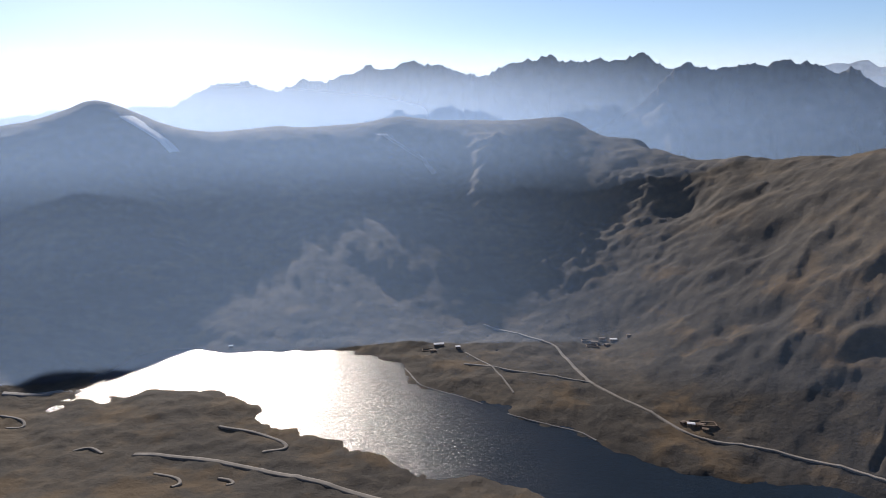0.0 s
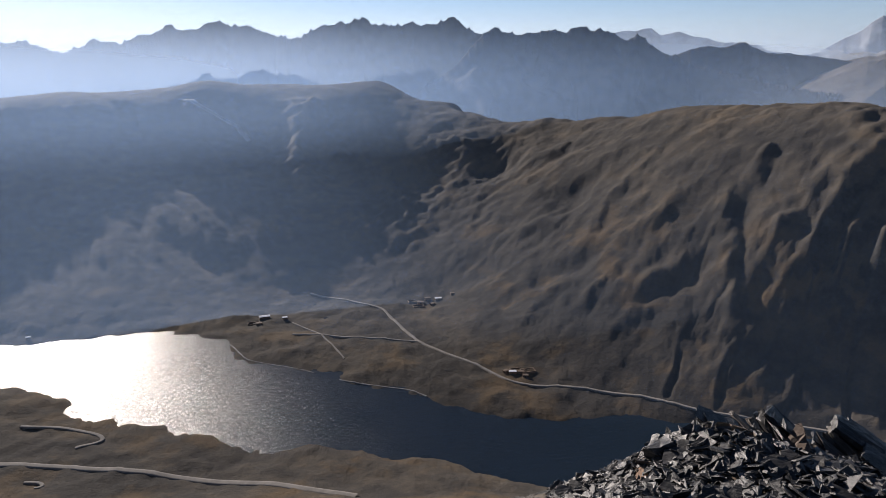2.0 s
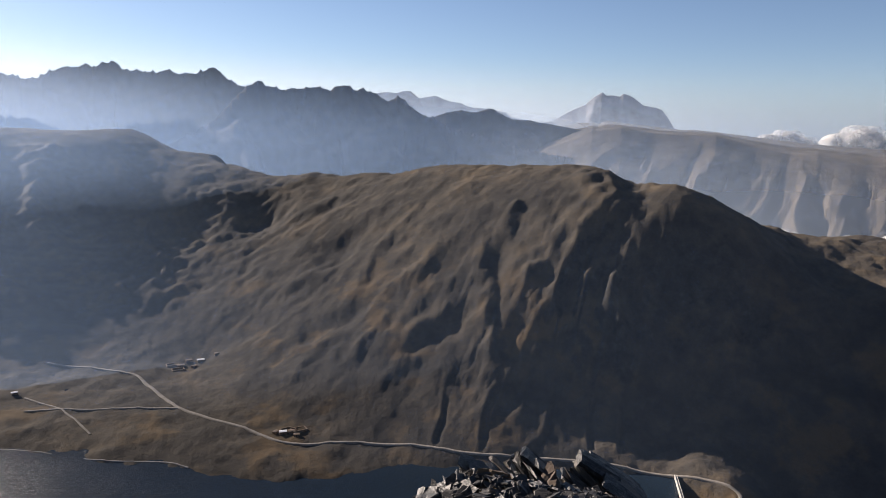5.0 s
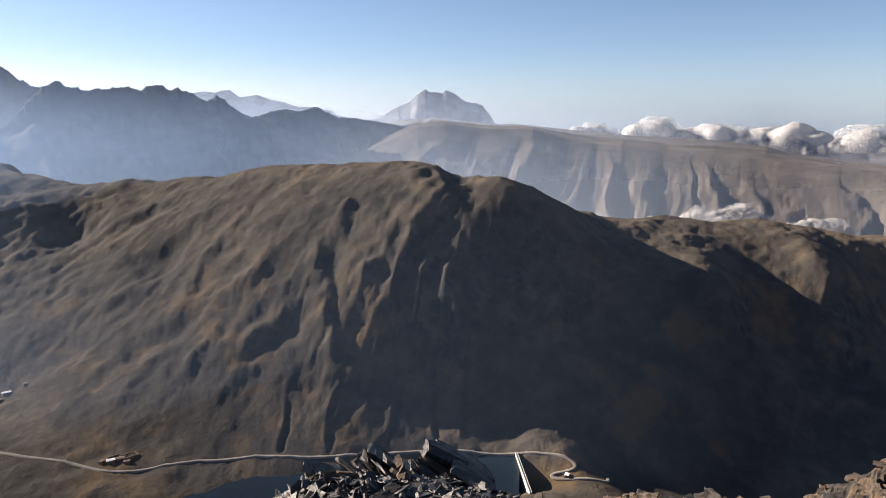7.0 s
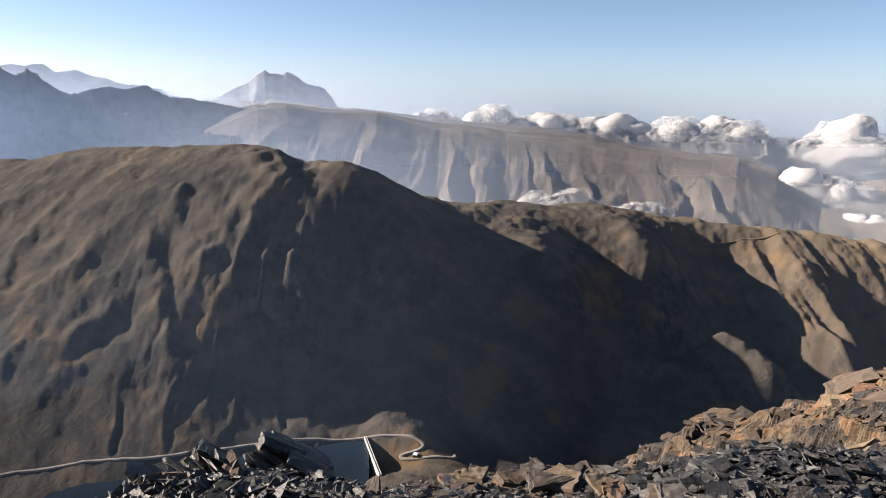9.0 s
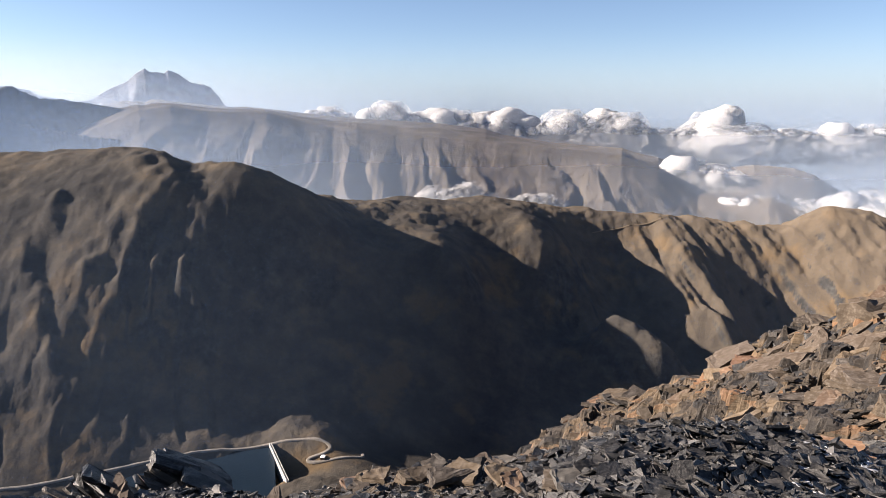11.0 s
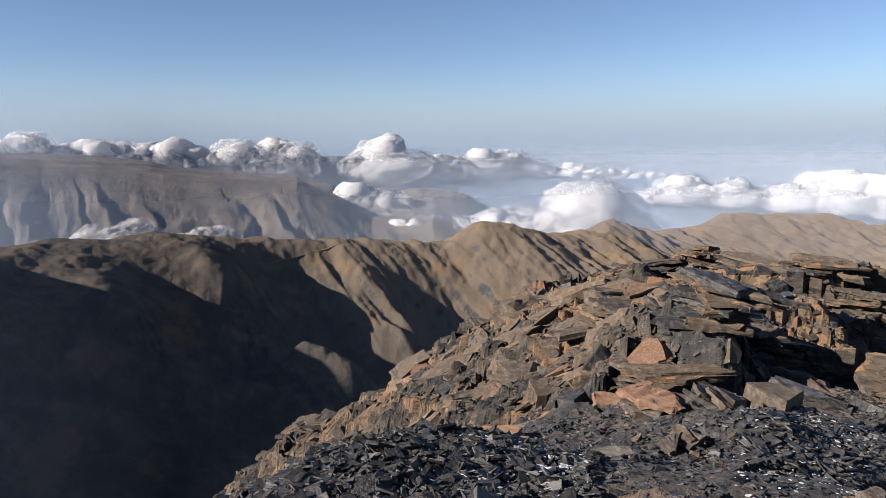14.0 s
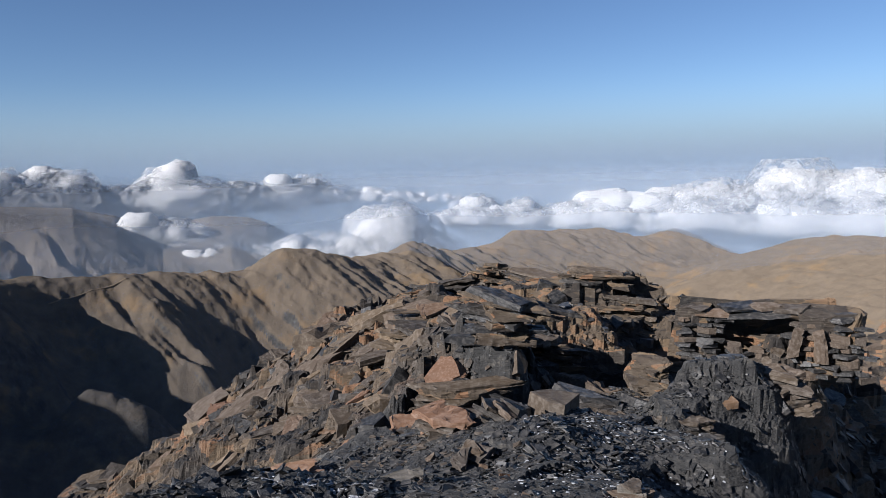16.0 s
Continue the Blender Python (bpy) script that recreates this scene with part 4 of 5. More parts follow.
heap("boulders", strew(300, 88, 124, 7.0, 22.5, 0.2, 0.75, 0.3, rng, THICK, -0.06, 0.7) + strew(420, 74, 94, 5.5, 22.0, 0.15, 0.6, 0.25, rng, THICK, -0.04, 0.8, 0.5) + strew(110, 120, 143, 8.0, 17.0, 0.2, 0.7, 0.3, rng, THICK, -0.04, 0.5), THICK, LAYER,
     "brown and grey boulders standing out of the layered slope", "rock")
heap("dark_blocks", strew(300, 90, 143, 6.5, 22.0, 0.2, 0.7, 0.35, rng, THICK, -0.03, 0.5), THICK, SLATE, "dark slate blocks among the ledges", "rock")
heap("slate_litter", strew(3500, 90, 143, 7.0, 22.0, 0.05, 0.25, 0.3, rng, PLATES), PLATES, SLATE, "dark slate plates lying over the outcrop", "scree")
heap("frost", strew(260, 95, 105, 3.3, 4.2, 0.02, 0.1, 0.12, rng, PLATES, 0.025) + strew(1300, 116, 143, 3.2, 7.6, 0.012, 0.045, 0.12, rng, PLATES, 0.02)
     + strew(60, 128, 132, 10.5, 11.6, 0.06, 0.2, 0.1, rng, PLATES, 0.05), PLATES, FROST, "white frost lying on the shaded slate", "frost")
for m, k in strew(270, 74, 104, 2.6, 4.9, 0.09, 0.22, 0.4, rng, PLATES, 0.03):
    tagged(new("flat_stone", SLATE_MESHES[k]), "dark grey slate plate lying loose on the heap", "stone", "loose slates").matrix_world = m


# ------------------------------------------------------------------ blocks and slabs
def angular(rng, size, cuts=6, depth=0.3):
    """A block of rock split along planes, with slightly worn edges."""
    bm = bmesh.new()
    bmesh.ops.create_cube(bm, size=1.0)
    for v in bm.verts:
        v.co += Vector(rng.uniform(-0.12, 0.12, 3))
    for _ in range(cuts):
        n = Vector(rng.normal(0, 1, 3))
        n.z *= 0.6
        n.normalize()
        at = n * rng.uniform(0.5 - depth * 0.5, 0.62)
        g = bmesh.ops.bisect_plane(bm, geom=bm.verts[:] + bm.edges[:] + bm.faces[:], plane_co=at, plane_no=n, clear_outer=True)
        rim = [e for e in g["geom_cut"] if isinstance(e, bmesh.types.BMEdge)]
        if rim:
            bmesh.ops.holes_fill(bm, edges=rim)
    bmesh.ops.scale(bm, vec=size, verts=bm.verts)
    bmesh.ops.triangulate(bm, faces=bm.faces)
    return weathered(bm, min(size), rng)


def weathered(bm, size, rng, cuts=2):
    """Splits the faces and chips them, with layers along z."""
    bmesh.ops.subdivide_edges(bm, edges=bm.edges[:], cuts=cuts, use_grid_fill=True)
    o = Vector(rng.uniform(0, 50, 3))
    for v in bm.verts:
        p = v.co * (2.2 / size) + o
        chip = noise.noise_vector(p) * 0.16 + noise.noise_vector(p * 2.7) * 0.09
        layer = math.floor(v.co.z / size * 6 + 2 * noise.noise(p * 0.4)) % 2 * 0.02
        v.co += (chip + Vector((v.co.x, v.co.y, 0)).normalized() * layer) * size
    return bm


def rock_pack(bearing, dist, layers, long, wide, thick, lean, yaw, lift, materials, label, seed):
    """A pack of slate layers split from one another, leaning; its parts are the layers."""
    g = np.random.default_rng(seed)
    x, y = heading(bearing, dist)
    z = float(on_summit(x, y)[0][0])
    thing = new("rock_slab")
    thing.matrix_world = pose(x, y, z + lift, 0, 0, yaw - bearing) @ pose(0, 0, 0, g.uniform(-6, 6), lean, 0)
    layers = layers * 2
    for k in range(layers):
        co, faces = plate(g, 1.0)
        bm = bmesh.new()
        vs = [bm.verts.new((px * long * 0.95, py * wide * 1.25, pz * thick / layers * 1.5)) for px, py, pz in co]
        for f in faces:
            bm.faces.new([vs[i] for i in f])
        bmesh.ops.triangulate(bm, faces=bm.faces)
        o = part("layer", weathered(bm, 0.3 * wide, g, 3), materials[k % len(materials)], thing)
        o.matrix_basis = pose(g.uniform(-0.2, 0.2) * long, g.uniform(-0.2, 0.2) * wide, (k - layers / 2) * thick / layers, g.uniform(-5, 5), g.uniform(-5, 5), g.uniform(-40, 40))
    return tagged(thing, label, "rock", "blocks on the summit")


def rock_block(bearing, dist, size, turn, lift, material, label, seed, cuts=9):
    """One angular block broken along planes, set into the ground."""
    g = np.random.default_rng(seed)
    x, y = heading(bearing, dist)
    ob = part("rock_slab", angular(g, size, cuts, 0.55), material)
    ob.matrix_world = pose(x, y, float(on_summit(x, y)[0][0]) + lift, *turn)
    return tagged(ob, label, "rock", "blocks on the summit")


def leaning_pack(bearing, dist, apex, long, wide, thick, lean, yaw, layers, materials, label, seed):
    """A pack of thin slates that dips to one side and is broken off at its upper end, which reaches apex degrees against the horizon; its parts are the slates."""
    g = np.random.default_rng(seed)
    x, y = heading(bearing, dist)
    thing = new("slate_pack")
    thing.matrix_world = pose(x, y, 1.65 + dist * math.tan(radians(apex)), 0, 0, yaw - bearing) @ pose(0, 0, 0, 0, lean, 0)
    t = thick / layers
    for k in range(layers):
        l, w = long * g.uniform(0.72, 1.0), wide * g.uniform(0.6, 1.0)
        o = part("slate", angular(g, (l, w, t * 1.25), 6, 0.4), materials[int(g.integers(len(materials)))], thing)
        o.matrix_basis = pose(l * 0.42 + g.uniform(0.0, 0.06) + 0.3 * k * t, g.uniform(-0.2, 0.2) * wide, -(k + 0.6) * t, g.uniform(-3, 3), g.uniform(-3, 3), g.uniform(-14, 14))
    return tagged(thing, label, "rock", "blocks on the summit")


for b, d, apex, l, w, h, lean, yaw, n, mats, what in (
        (44.3, 4.5, -24.9, 0.46, 0.2, 0.3, 33, -6, 7, (PALE, TAN, PALE, SLATE), "pale split slab pack standing on edge at the rim"),
        (45.4, 4.62, -25.3, 0.5, 0.26, 0.26, 33, 6, 9, (SLATE, PALE), "slates standing behind the pale slab"),
        (43.0, 4.3, -26.6, 0.36, 0.2, 0.22, 36, 12, 10, (SLATE, SLATE, BROWN), "dark slates leaning on the pale slab"),
        (46.6, 4.35, -26.8, 0.36, 0.22, 0.2, 34, -14, 9, (SLATE, PALE), "dark slates below the pale slab"),
        (39.1, 4.2, -25.1, 0.36, 0.2, 0.28, 40, -4, 13, (SLATE, SLATE, SLATE, LAYER), "dark slate pack with a peaked top at the rim"),
        (40.2, 4.1, -26.0, 0.34, 0.22, 0.24, 40, 14, 12, (SLATE,), "dark slates leaning behind the peaked pack"),
        (36.6, 4.0, -26.3, 0.3, 0.24, 0.2, 36, 10, 11, (SLATE, LAYER), "dark slate pack half buried in the heap"),
        (34.0, 3.85, -26.1, 0.28, 0.24, 0.2, 32, -12, 11, (SLATE,), "dark slate pack on the heap at the rim")):
    leaning_pack(b, d, apex + 0.7, l, w, h, lean, yaw, n, mats, what, int(b * 10))
rock_block(41.8, 4.0, (0.24, 0.2, 0.16), (-10, -25, 30), 0.0, BROWN, "brown slab wedged between the standing slabs", 9)
rock_block(30.8, 3.6, (0.22, 0.18, 0.12), (-20, 15, 80), 0.02, SLATE, "dark slate block on the heap at the rim", 12)
for k, (b, d, n, l, w, h, lean, yaw, mats, what) in enumerate((
        (110, 6.5, 4, 0.62, 0.5, 0.3, 6, -10, (LAYER, BROWN, LAYER, ORANGE), "large rusty orange block of layered stone"), (106.5, 7.3, 2, 0.55, 0.5, 0.12, -4, 15, (ORANGE,), "flat rusty orange slab"),
        (102, 10.2, 2, 0.7, 0.6, 0.14, 4, 40, (ORANGE,), "flat orange slab in the brown slope"), (97.5, 5.6, 2, 0.45, 0.35, 0.1, -6, -10, (ORANGE,), "small rusty orange slab at the edge"),
        (114.8, 6.3, 4, 0.5, 0.28, 0.26, 28, 25, (BROWN, LAYER), "brown tilted slab beside the orange block"), (107, 4.5, 3, 0.42, 0.26, 0.1, 3, 10, (SLATE, PALE), "pale flat slab lying on the slate"),
        (112, 5.3, 3, 0.3, 0.22, 0.15, -8, 50, (LAYER, BROWN), "dark brown block lying on the slate"), (125, 3.95, 3, 0.2, 0.15, 0.13, 5, 20, (PALE, BROWN), "small tan block on the dark gravel"),
        (125.7, 10.4, 8, 0.7, 0.55, 0.75, 4, 0, (LAYER, CRAG), "round weathered layered boulder"), (111.8, 8.8, 7, 1.3, 0.6, 0.6, 5, -12, (CRAG, LAYER, SLATE), "dark layered ledge of slate"),
        (114.5, 9.6, 7, 1.2, 0.6, 0.7, 7, -6, (CRAG, SLATE, LAYER), "dark layered ledge over the hollow"), (117.3, 11.5, 7, 1.3, 0.7, 0.8, 6, 8, (CRAG, LAYER), "dark layered ledge over the hollow"),
        (113.2, 18.8, 6, 0.8, 0.6, 0.7, 8, 20, (CRAG,), "grey block standing on the outcrop's top"), (109, 18.5, 5, 1.8, 0.9, 0.5, -4, 10, (CRAG, LAYER), "thick grey ledge on the outcrop's top"),
        (117, 17.8, 5, 1.8, 0.9, 0.5, 3, -10, (CRAG, LAYER), "thick grey ledge on the outcrop's top"), (121, 16.8, 5, 1.5, 0.8, 0.5, 5, 14, (CRAG, LAYER), "thick grey ledge on the outcrop's top"),
        (124, 15.8, 5, 1.2, 0.8, 0.6, 9, 30, (CRAG, LAYER), "grey ledge at the end of the outcrop"), (104, 18.5, 5, 1.3, 0.8, 0.5, -10, 25, (CRAG, BROWN), "brown ledge on the flank of the outcrop"),
        (99.5, 19.3, 5, 1.1, 0.8, 0.5, -12, 40, (CRAG, BROWN), "brown ledge on the flank of the outcrop"), (95.5, 20.3, 4, 0.9, 0.6, 0.5, -10, 60, (BROWN, LAYER), "brown block at the edge of the slope"),
        (91.6, 21.6, 5, 0.7, 0.5, 0.6, 12, 15, (CRAG, LAYER), "dark block at the edge of the slope"), (80.8, 20, 4, 1.2, 0.8, 0.4, -4, 10, (BROWN, ORANGE), "tan ledge standing out over the valley"),
        (79.0, 20.3, 4, 0.9, 0.7, 0.4, -6, -10, (BROWN, ORANGE), "tan ledge standing out over the valley"), (83, 4.3, 2, 0.2, 0.16, 0.07, 20, 20, (PALE,), "pale grey slab on the slate heap"),
        (81, 4.3, 2, 0.3, 0.26, 0.06, -30, -30, (SLATE,), "grey slate slab leaning on the heap"), (62, 4.15, 3, 0.13, 0.12, 0.14, 5, 0, (PALE, BROWN), "tan block at the rim of the gravel"),
        (67, 3.9, 3, 0.2, 0.14, 0.09, -6, 30, (BROWN,), "brown block in the gravel"), (72, 3.9, 3, 0.26, 0.18, 0.11, 5, 15, (PALE, BROWN), "tan block in the gravel"),
        (75.5, 3.7, 2, 0.2, 0.15, 0.08, 9, 60, (BROWN,), "brown block in the gravel"), (53, 3.9, 2, 0.26, 0.1, 0.06, -25, 70, (BROWN,), "brown slab pointing over the rim"),
        (98, 14, 3, 1.2, 0.8, 0.2, -6, 20, (BROWN, LAYER), "brown slab on the slope"),
        (59.5, 3.95, 3, 0.2, 0.15, 0.1, 5, 20, (BROWN, SLATE), "tan block at the rim of the gravel"), (61.5, 3.75, 3, 0.24, 0.18, 0.12, -4, -15, (BROWN, TAN), "tan layered block at the rim of the gravel"),
        (65, 3.65, 3, 0.22, 0.17, 0.1, 6, 40, (SLATE, TAN), "pale tan block at the rim of the gravel"), (69, 3.55, 4, 0.3, 0.22, 0.16, -5, 10, (TAN, BROWN), "large tan block in the slate heap"),
        (73.5, 3.35, 3, 0.24, 0.18, 0.11, 8, -30, (TAN, LAYER), "tan slab bedded in the slate heap"), (78, 3.2, 3, 0.26, 0.2, 0.1, 4, 25, (TAN, PALE), "pale tan slab bedded in the slate heap"),
        (77, 20.5, 4, 1.6, 1.0, 0.5, -4, 5, (TAN, BROWN), "tan ledge standing out over the valley"), (82.5, 19.6, 4, 1.5, 0.9, 0.5, -5, -8, (TAN, LAYER), "tan ledge standing out over the valley"),
        (93, 16, 4, 1.4, 1.0, 0.3, -8, 20, (TAN, ORANGE), "tan slab on the slope"), (100.5, 12, 3, 1.1, 0.8, 0.25, -6, -20, (TAN, BROWN), "tan slab on the slope"),
        (104.5, 15.5, 3, 1.3, 0.8, 0.3, -5, 30, (TAN, LAYER), "tan slab on the slope"), (96, 11, 3, 0.9, 0.7, 0.2, -7, 15, (TAN, BROWN), "tan slab on the slope"),
        (107.5, 11.5, 4, 1.1, 0.7, 0.35, 5, -10, (TAN, LAYER), "tan layered ledge on the slope"), (120.5, 9.4, 5, 1.0, 0.6, 0.5, 8, 15, (LAYER, SLATE), "dark ledge beside the hollow"), (105, 13, 5, 1.2, 0.7, 0.4, -5, 5, (CRAG, LAYER), "grey slab on the slope"),
        (109, 14, 6, 1.5, 0.7, 0.5, 4, 12, (CRAG, LAYER), "grey ledge on the slope"), (138, 11, 6, 0.9, 0.7, 0.7, 20, 10, (CRAG, SLATE), "dark block beside the shelter"),
        (141, 10, 6, 1.0, 0.8, 0.8, 30, -20, (CRAG, SLATE), "dark block beside the shelter"), (128, 12.3, 4, 0.9, 0.6, 0.3, 5, 30, (CRAG, LAYER), "grey slab beside the shelter"),
        (129, 8.0, 3, 0.6, 0.4, 0.15, 8, 20, (LAYER,), "brown slab in the dark gravel"), (122, 8.8, 4, 0.6, 0.4, 0.2, 12, -30, (CRAG,), "dark slab in the gravel"),
        (137.5, 8.8, 4, 0.7, 0.5, 0.35, 15, 40, (BROWN, LAYER), "tan block below the shelter"), (134.5, 9.8, 5, 0.8, 0.5, 0.5, 4, 0, (BROWN, LAYER), "tan layered block below the shelter"))):
    rock_pack(b, d, n, l, w, h, lean, yaw, 0.15 * h, mats, what, 100 + k)


def slab_shapes(count, seed):
    """Broad slabs split along their bedding, one metre wide, to be scaled."""
    g, made = np.random.default_rng(seed), []
    for _ in range(count):
        bm = angular(g, (1.0, g.uniform(0.55, 0.85), g.uniform(0.2, 0.34)), 7, 0.45)
        me = bpy.data.meshes.new("rock_slab")
        bm.to_mesh(me)
        bm.free()
        made.append(me)
    return made


rng = np.random.default_rng(5)
for material, count, b0, b1, r0, r1, s0, s1, what in (
        (TAN, 34, 89, 111, 7.5, 19.0, 0.6, 1.6, "broad tan slab bedded in the slope"), (BROWN, 40, 90, 122, 8.0, 20.0, 0.6, 1.8, "broad brown slab split from the bedrock"),
        (ORANGE, 9, 96, 113, 6.3, 11.0, 0.5, 1.1, "flat rusty orange slab in the slope"), (CRAG, 18, 98, 122, 11.0, 20.0, 0.6, 1.5, "massive grey block of layered bedrock")):
    shapes = slab_shapes(6, count)
    for me in shapes:
        me.materials.append(material)
    for m, k in strew(count, b0, b1, r0, r1, s0, s1, 0.07, rng, shapes, -0.06, 0.9, 0.8):
        tagged(new("rock_slab", shapes[k]), what, "rock", "blocks on the summit").matrix_world = m


# ------------------------------------------------------------------ the stone shelter
def stone_shelter(bearing, dist):
    """A low shelter of piled flat stones with a dark opening, roofed with slabs; its parts are the stones."""
    x, y = heading(bearing, dist)
    thing = new("stone_shelter")
    thing.matrix_world = pose(x, y, 1.65 - dist * math.tan(radians(11.0)) - 0.95, 0, 0, -bearing)
    g = np.random.default_rng(77)
    for z in np.arange(0.0, 0.82, 0.085):
        px = -1.15 - 0.1 * z
        while px < 1.5:
            w = g.uniform(0.16, 0.4)
            mid = px + w / 2
            if not (z > 0.34 and -0.46 < mid < 0.5):
                mesh = (BROWN_MESHES if g.random() < 0.55 else SLATE_MESHES)[int(g.integers(10))]
                o = new("stone", mesh)
                o.parent = thing
                o.matrix_basis = pose(mid, g.uniform(-0.05, 0.05) + 0.1 * z, z, g.uniform(-6, 6), g.uniform(-6, 6), g.uniform(0, 360)) @ Matrix.Diagonal((w * 1.15, 0.36, 0.24 if mesh in BROWN_MESHES else 0.6, 1))
            px += w
    for px, pz, w, d, yaw, mat in ((-0.6, 0.84, 0.7, 0.6, 8, BROWN), (0.1, 0.88, 0.9, 0.6, -6, SLATE), (0.75, 0.88, 0.7, 0.6, 14, LAYER), (-0.25, 0.95, 0.6, 0.5, 25, SLATE), (0.5, 0.97, 0.5, 0.45, -20, LAYER),
                                      (1.2, 0.9, 0.5, 0.5, 30, SLATE), (-1.0, 0.86, 0.5, 0.5, -15, LAYER), (0.15, 1.0, 0.4, 0.4, 50, BROWN)):
        o = part("roof_slab", angular(g, (w, d, 0.07), 6, 0.4), mat, thing, "broad flat roofing slab")
        o.matrix_basis = pose(px, 0.3, pz, 3, -4, yaw)
    for px, pz, w, h, tilt in ((0.58, 0.52, 0.16, 0.45, 14), (0.92, 0.45, 0.16, 0.5, -10)):
        o = part("upright_slab", angular(g, (w, 0.14, h), 4, 0.2), BROWN, thing, "upright slab beside the opening")
        o.matrix_basis = pose(px, -0.12, pz, 0, tilt, 10)
    for px, py, w, d in ((0.0, 1.0, 2.6, 0.3), (-0.95, 0.5, 0.5, 0.9), (1.1, 0.5, 0.8, 0.9)):
        o = part("rear_wall", angular(g, (w, d, 0.95), 3, 0.1), CRAG, thing)
        o.matrix_basis = pose(px, py, 0.45, 0, 0, 0)
    return tagged(thing, "low shelter of piled flat stones with a dark opening", "shelter")


stone_shelter(133, 12.4)


# ------------------------------------------------------------------ roads, dam and houses in the valley
def mat_gravel(name, a, b):
    m = Nodes(name)
    c = m.mix(m.band(m.noise(0.08, 6, 0.65), 0.35, 0.65), a, b)
    return m.surface(c, 0.9, m.bump(m.noise(1.5, 4, 0.6), 0.3, 0.3), 0.2)


GRAVEL = mat_gravel("road_gravel", (0.144, 0.13, 0.112), (0.216, 0.194, 0.169))
TRACK = mat_gravel("earth_track", (0.108, 0.0792, 0.054), (0.158, 0.119, 0.0792))
PALE_SCREE = mat_gravel("pale_scree", (0.144, 0.137, 0.13), (0.23, 0.223, 0.216))
OLD_SNOW = mat_gravel("old_snow", (0.42, 0.43, 0.45), (0.6, 0.61, 0.63))
CONCRETE = mat_gravel("concrete", (0.302, 0.295, 0.274), (0.396, 0.382, 0.36))
ADOBE = mat_gravel("adobe", (0.144, 0.101, 0.072), (0.202, 0.144, 0.101))
TIN = mat_gravel("tin_roof", (0.7, 0.7, 0.7), (0.8, 0.8, 0.8))
DARK = mat_gravel("dark_opening", (0.03, 0.03, 0.03), (0.05, 0.045, 0.04))


def ribbon(name, points, width, material, label, category, lift=0.9):
    """A strip of road over the land along (bearing, distance) points."""
    p = np.array([heading(b, r) for b, r in points])
    t = np.concatenate([[0], np.cumsum(np.hypot(*np.diff(p, axis=0).T))])
    u = np.arange(0, t[-1], 6.0)
    x, y = np.interp(u, t, p[:, 0]), np.interp(u, t, p[:, 1])
    for _ in range(4):
        x[1:-1], y[1:-1] = (x[:-2] + 2 * x[1:-1] + x[2:]) / 4, (y[:-2] + 2 * y[1:-1] + y[2:]) / 4
    dx, dy = np.gradient(x), np.gradient(y)
    n = np.hypot(dx, dy)
    ground_z = country_height(x, y)
    z = ground_z.copy()
    for _ in range(12):
        z[1:-1] = (z[:-2] + 2 * z[1:-1] + z[2:]) / 4
    z = np.maximum(z, ground_z - 0.3)
    side = np.array([-0.62, -0.5, -0.2, 0.2, 0.5, 0.62])[:, None] * width
    drop = np.array([-1.6, 0, 0.12, 0.12, 0, -1.6])[:, None]
    ob = grid_mesh(name, x - dy / n * side, y + dx / n * side, z + lift + drop, material)
    return tagged(ob, label, category, kind="structure")


MAIN_ROAD = [(3.1, 1130), (6, 1087), (9, 1033), (10.6, 947), (11.9, 889), (14.3, 838), (17.2, 797), (19.6, 760), (21.6, 752), (25.9, 753), (30.1, 743), (34.7, 727), (38, 724), (42, 730),
             (47.5, 736), (52.8, 740), (56.2, 737), (57.9, 727), (57.7, 714), (55.6, 713), (55.4, 704), (57.5, 702), (59.2, 709), (60.6, 716), (60.3, 735)]
ribbon("road", MAIN_ROAD, 3.8, GRAVEL, "pale gravel road winding along the lake", "road")
ribbon("road", [(11.9, 889), (9, 905), (6, 922), (1.2, 955)], 3.0, GRAVEL, "narrow gravel track to the shore", "road")
ribbon("road", [(1.5, 1010), (3.5, 950), (5.0, 880), (5.6, 850)], 2.0, GRAVEL, "narrow gravel track to the shore", "road")
ribbon("road", [(-25.5, 752), (-21.3, 722), (-16.9, 680), (-11.5, 632), (-6.7, 594), (-1, 555), (6, 510)], 6.5, GRAVEL, "straight pale gravel road on the near shore", "road")
ribbon("road", [(-19, 800), (-16.5, 780), (-14, 745), (-13.5, 725), (-16, 720)], 4.0, GRAVEL, "curved gravel track on the near shore", "road")
ribbon("road", [(79.2, 1358), (80.5, 1378), (82.4, 1398), (84.6, 1414)], 2.2, TRACK, "mountain track along the far slope", "road")
ribbon("snow_patch", [(-23.6, 1862), (-22.2, 1826), (-20.8, 1792), (-20.2, 1772)], 42, OLD_SNOW, "patch of old snow below the summit", "snow", 1.6)
ribbon("scree_patch", [(-5.1, 1788), (-4.6, 1764), (-3.2, 1728), (-1.5, 1683), (-0.6, 1620)], 15, PALE_SCREE, "pale scree streak below the ridge", "scree", 1.4)
ribbon("shore", [(-3.6, 952), (-2.4, 885), (0.9, 850), (3.5, 818), (6.1, 784), (8.5, 768), (10.9, 757), (12.6, 735)], 1.8, PALE_SCREE, "pale stony edge of the lake", "shore", 0.5)
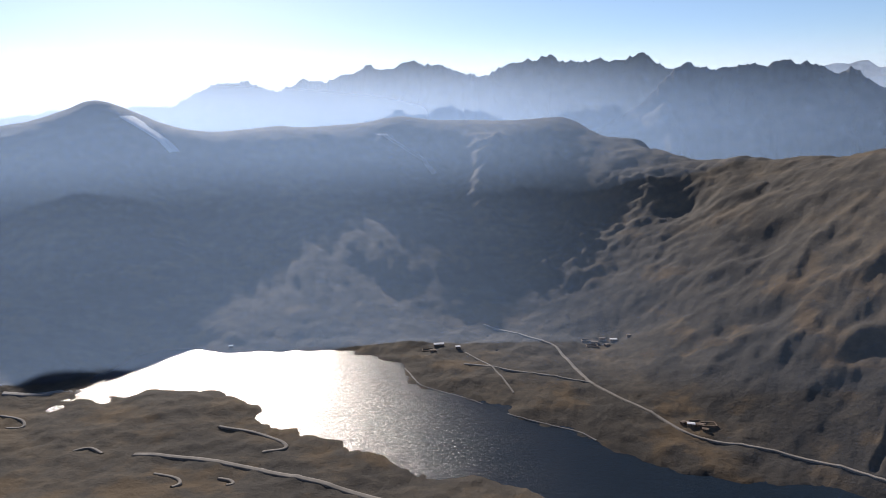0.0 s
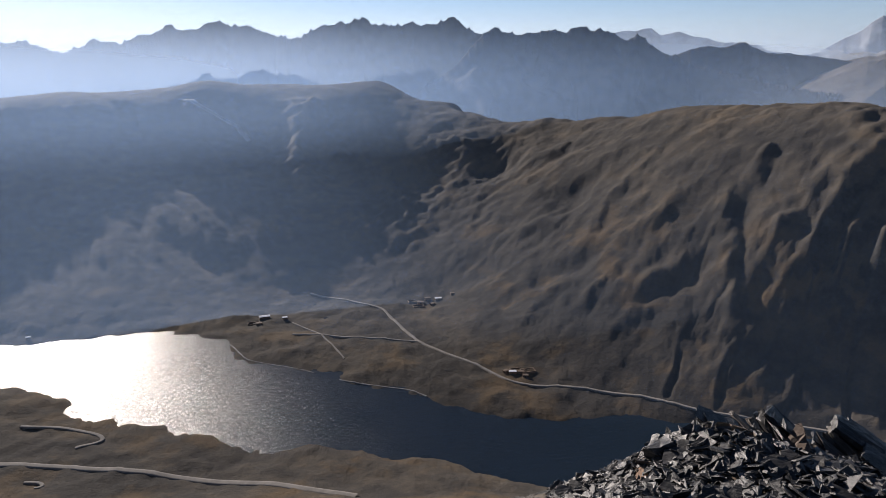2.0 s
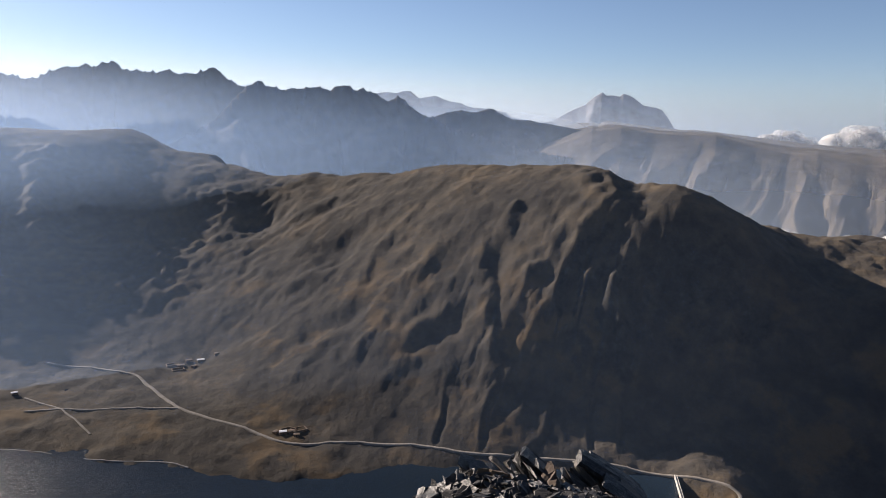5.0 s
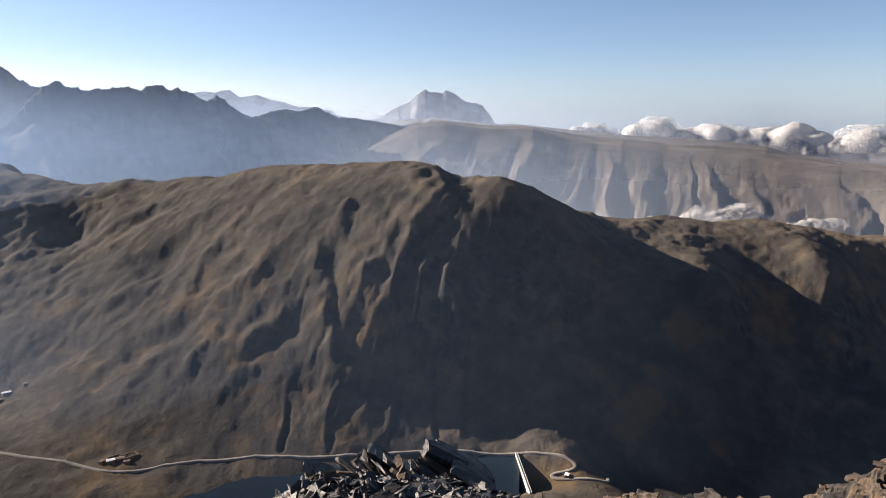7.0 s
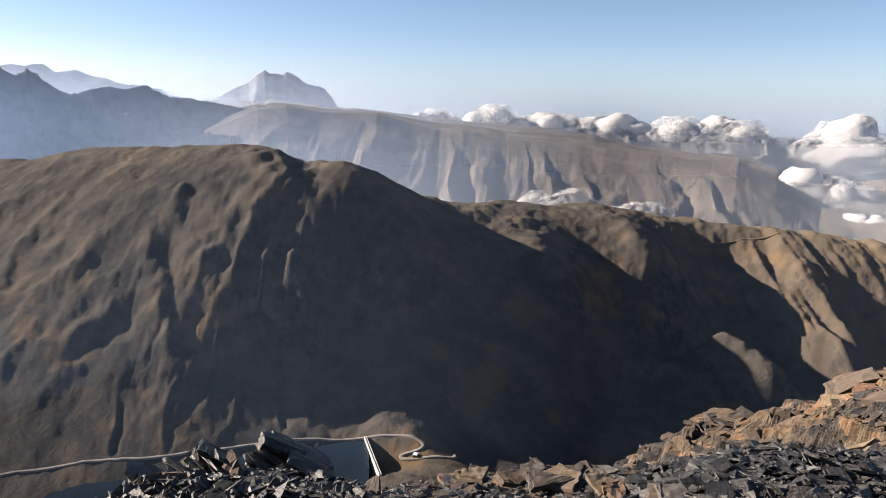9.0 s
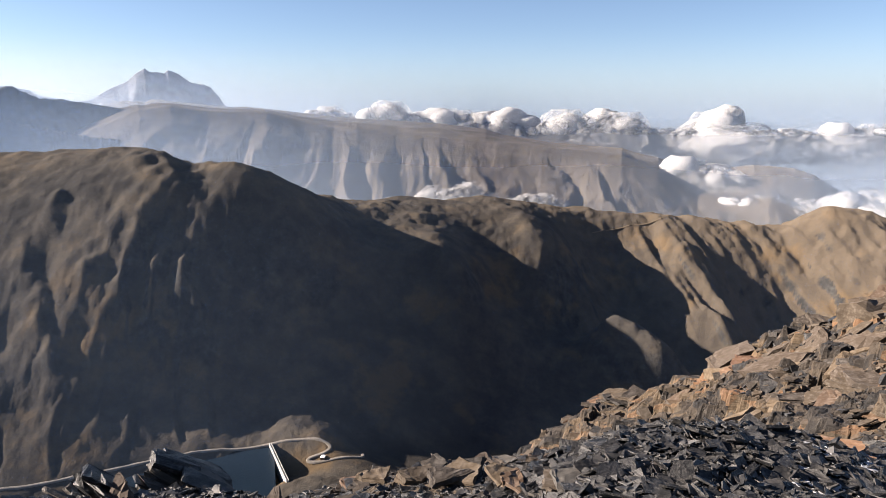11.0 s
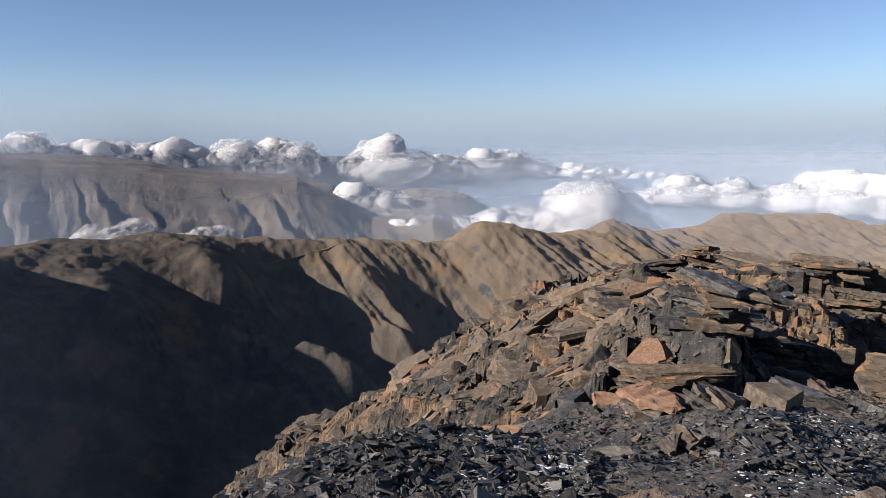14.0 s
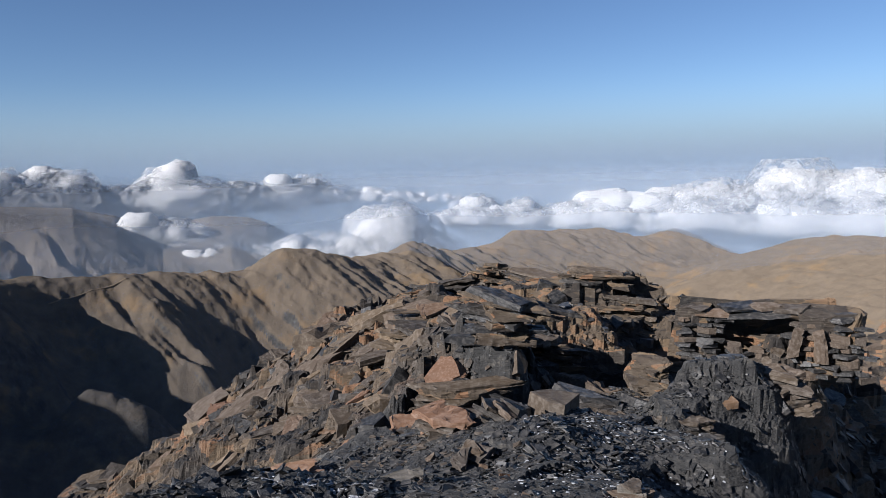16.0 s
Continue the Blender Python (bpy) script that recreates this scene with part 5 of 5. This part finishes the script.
for way in ([(-33.8, 954), (-32.4, 926), (-32.5, 900), (-33.8, 916)], [(-24.2, 690), (-22.3, 670), (-22.2, 650), (-23.3, 646)], [(-19.4, 666), (-18.1, 656), (-18.2, 640), (-19.2, 646)], [(-29.6, 792), (-28.4, 798), (-27.6, 766)]):
    ribbon("road", way, 3.0, GRAVEL, "short gravel track on the near shore", "road")
ribbon("mud_flat", [(-33.5, 1030), (-31.6, 1020), (-29.8, 1022), (-28.4, 1000)], 10, PALE_SCREE, "pale dry mud at the lake's end", "mud", 0.35)


def bar(p, q, width, low, high):
    """A straight wall between two plan points: a bevelled bar."""
    (x0, y0), (x1, y1) = p, q
    bm = bmesh.new()
    bmesh.ops.create_cube(bm, size=1.0)
    bmesh.ops.scale(bm, vec=(math.hypot(x1 - x0, y1 - y0), width, high - low), verts=bm.verts)
    bmesh.ops.bevel(bm, geom=bm.edges[:], offset=0.06 * width, segments=1, affect="EDGES")
    bmesh.ops.transform(bm, matrix=pose((x0 + x1) / 2, (y0 + y1) / 2, (low + high) / 2, 0, 0, math.degrees(math.atan2(y1 - y0, x1 - x0))), verts=bm.verts)
    return bm


dam = tagged(new("dam"), "straight pale concrete dam at the lake's end", "dam")
part("dam_wall", bar(heading(52.7, 738), heading(54.0, 652), 2.6, -372, -346.5), CONCRETE, dam)
for off in (-1.05, 1.05):
    (ax, ay), (bx, by) = heading(52.7, 738), heading(54.0, 652)
    k = math.hypot(bx - ax, by - ay)
    ox, oy = -(by - ay) / k * off, (bx - ax) / k * off
    part("parapet", bar((ax + ox, ay + oy), (bx + ox, by + oy), 0.35, -346.7, -345.4), CONCRETE, dam)


def house(bearing, dist, long, wide, high, yaw, roof, label):
    """A small one-storey house: walls, a saddle roof with eaves, a door and windows."""
    x, y = heading(bearing, dist)
    z = float(country_height(np.array([x]), np.array([y]))[0])
    thing = new("house")
    thing.matrix_world = pose(x, y, z - 0.3, 0, 0, yaw)
    bm = bmesh.new()
    bmesh.ops.create_cube(bm, size=1.0)
    bmesh.ops.scale(bm, vec=(long, wide, high + 0.3), verts=bm.verts)
    bmesh.ops.translate(bm, vec=(0, 0, (high + 0.3) / 2), verts=bm.verts)
    part("wall", bm, ADOBE, thing)
    bm = bmesh.new()
    rise, eave = 0.09 * wide, 0.4
    prof = [(-wide / 2 - eave, high), (0, high + rise), (wide / 2 + eave, high), (wide / 2 + eave, high + 0.25), (0, high + rise + 0.3), (-wide / 2 - eave, high + 0.25)]
    ends = [[bm.verts.new((sx * (long / 2 + eave), py, pz + 0.3)) for py, pz in prof] for sx in (-1, 1)]
    for i in range(6):
        bm.faces.new((ends[0][i], ends[0][(i + 1) % 6], ends[1][(i + 1) % 6], ends[1][i]))
    bm.faces.new(ends[0][::-1])
    bm.faces.new(ends[1])
    bmesh.ops.recalc_face_normals(bm, faces=bm.faces)
    part("roof", bm, roof, thing)
    for name, px, w, h, low in (("door", 0.0, 1.0, 2.0, 0.3), ("window", -long * 0.3, 1.0, 0.9, 1.3), ("window", long * 0.3, 1.0, 0.9, 1.3)):
        bm = bmesh.new()
        bmesh.ops.create_cube(bm, size=1.0)
        bmesh.ops.scale(bm, vec=(w, 0.2, h), verts=bm.verts)
        bmesh.ops.translate(bm, vec=(px, -wide / 2, low + h / 2), verts=bm.verts)
        part(name, bm, DARK, thing)
    return tagged(thing, label, "house", "farm houses by the lake")


WHITE_ROOF, LOW_HOUSE = "small adobe house with a bright tin roof", "low adobe hut near the road"
for b, d, l, w, h, yaw, roof, what in ((-0.7, 1035, 15, 7, 3, 5, TIN, WHITE_ROOF), (0.9, 1025, 7, 5, 2.6, 10, TIN, WHITE_ROOF), (-1.2, 1012, 8, 5, 2.4, 0, ADOBE, LOW_HOUSE), (13.7, 1062, 10, 6, 3, -5, TIN, WHITE_ROOF),
                                       (12.8, 1065, 9, 5, 2.6, 10, ADOBE, LOW_HOUSE), (12.2, 1055, 10, 5, 2.6, -8, ADOBE, LOW_HOUSE), (13.2, 1048, 7, 5, 2.5, 20, ADOBE, LOW_HOUSE), (14.9, 1060, 6, 5, 2.5, 0, ADOBE, LOW_HOUSE),
                                       (20.0, 778, 8, 5, 2.8, -15, TIN, WHITE_ROOF), (20.7, 780, 7, 5, 2.6, -10, ADOBE, LOW_HOUSE), (21.1, 772, 6, 4, 2.5, -20, ADOBE, LOW_HOUSE), (19.4, 782, 6, 4, 2.4, 30, ADOBE, LOW_HOUSE),
                                       (57.0, 707, 6, 4, 2.6, 20, TIN, WHITE_ROOF), (-19.8, 1100, 8, 5, 2.6, 0, TIN, WHITE_ROOF), (-17.6, 1096, 6, 4, 2.5, 15, TIN, WHITE_ROOF)):
    house(b, d, l, w, h, yaw, roof, what)
for b, d in ((12.0, 1040), (11.6, 1062), (20.4, 786), (21.3, 784), (-1.6, 1022)):
    (cx, cy), z = heading(b, d), float(country_height(*[np.array([v]) for v in heading(b, d)])[0])
    pen = tagged(new("stone_pen"), "square drystone sheep pen beside the huts", "pen", "sheep pens")
    corners = [(cx - 8, cy - 5), (cx + 8, cy - 5), (cx + 8, cy + 5), (cx - 8, cy + 5)]
    for p, q in zip(corners, corners[1:] + corners[:1]):
        part("stone_wall", bar(p, q, 0.9, z - 1.5, z + 1.6), ADOBE, pen)
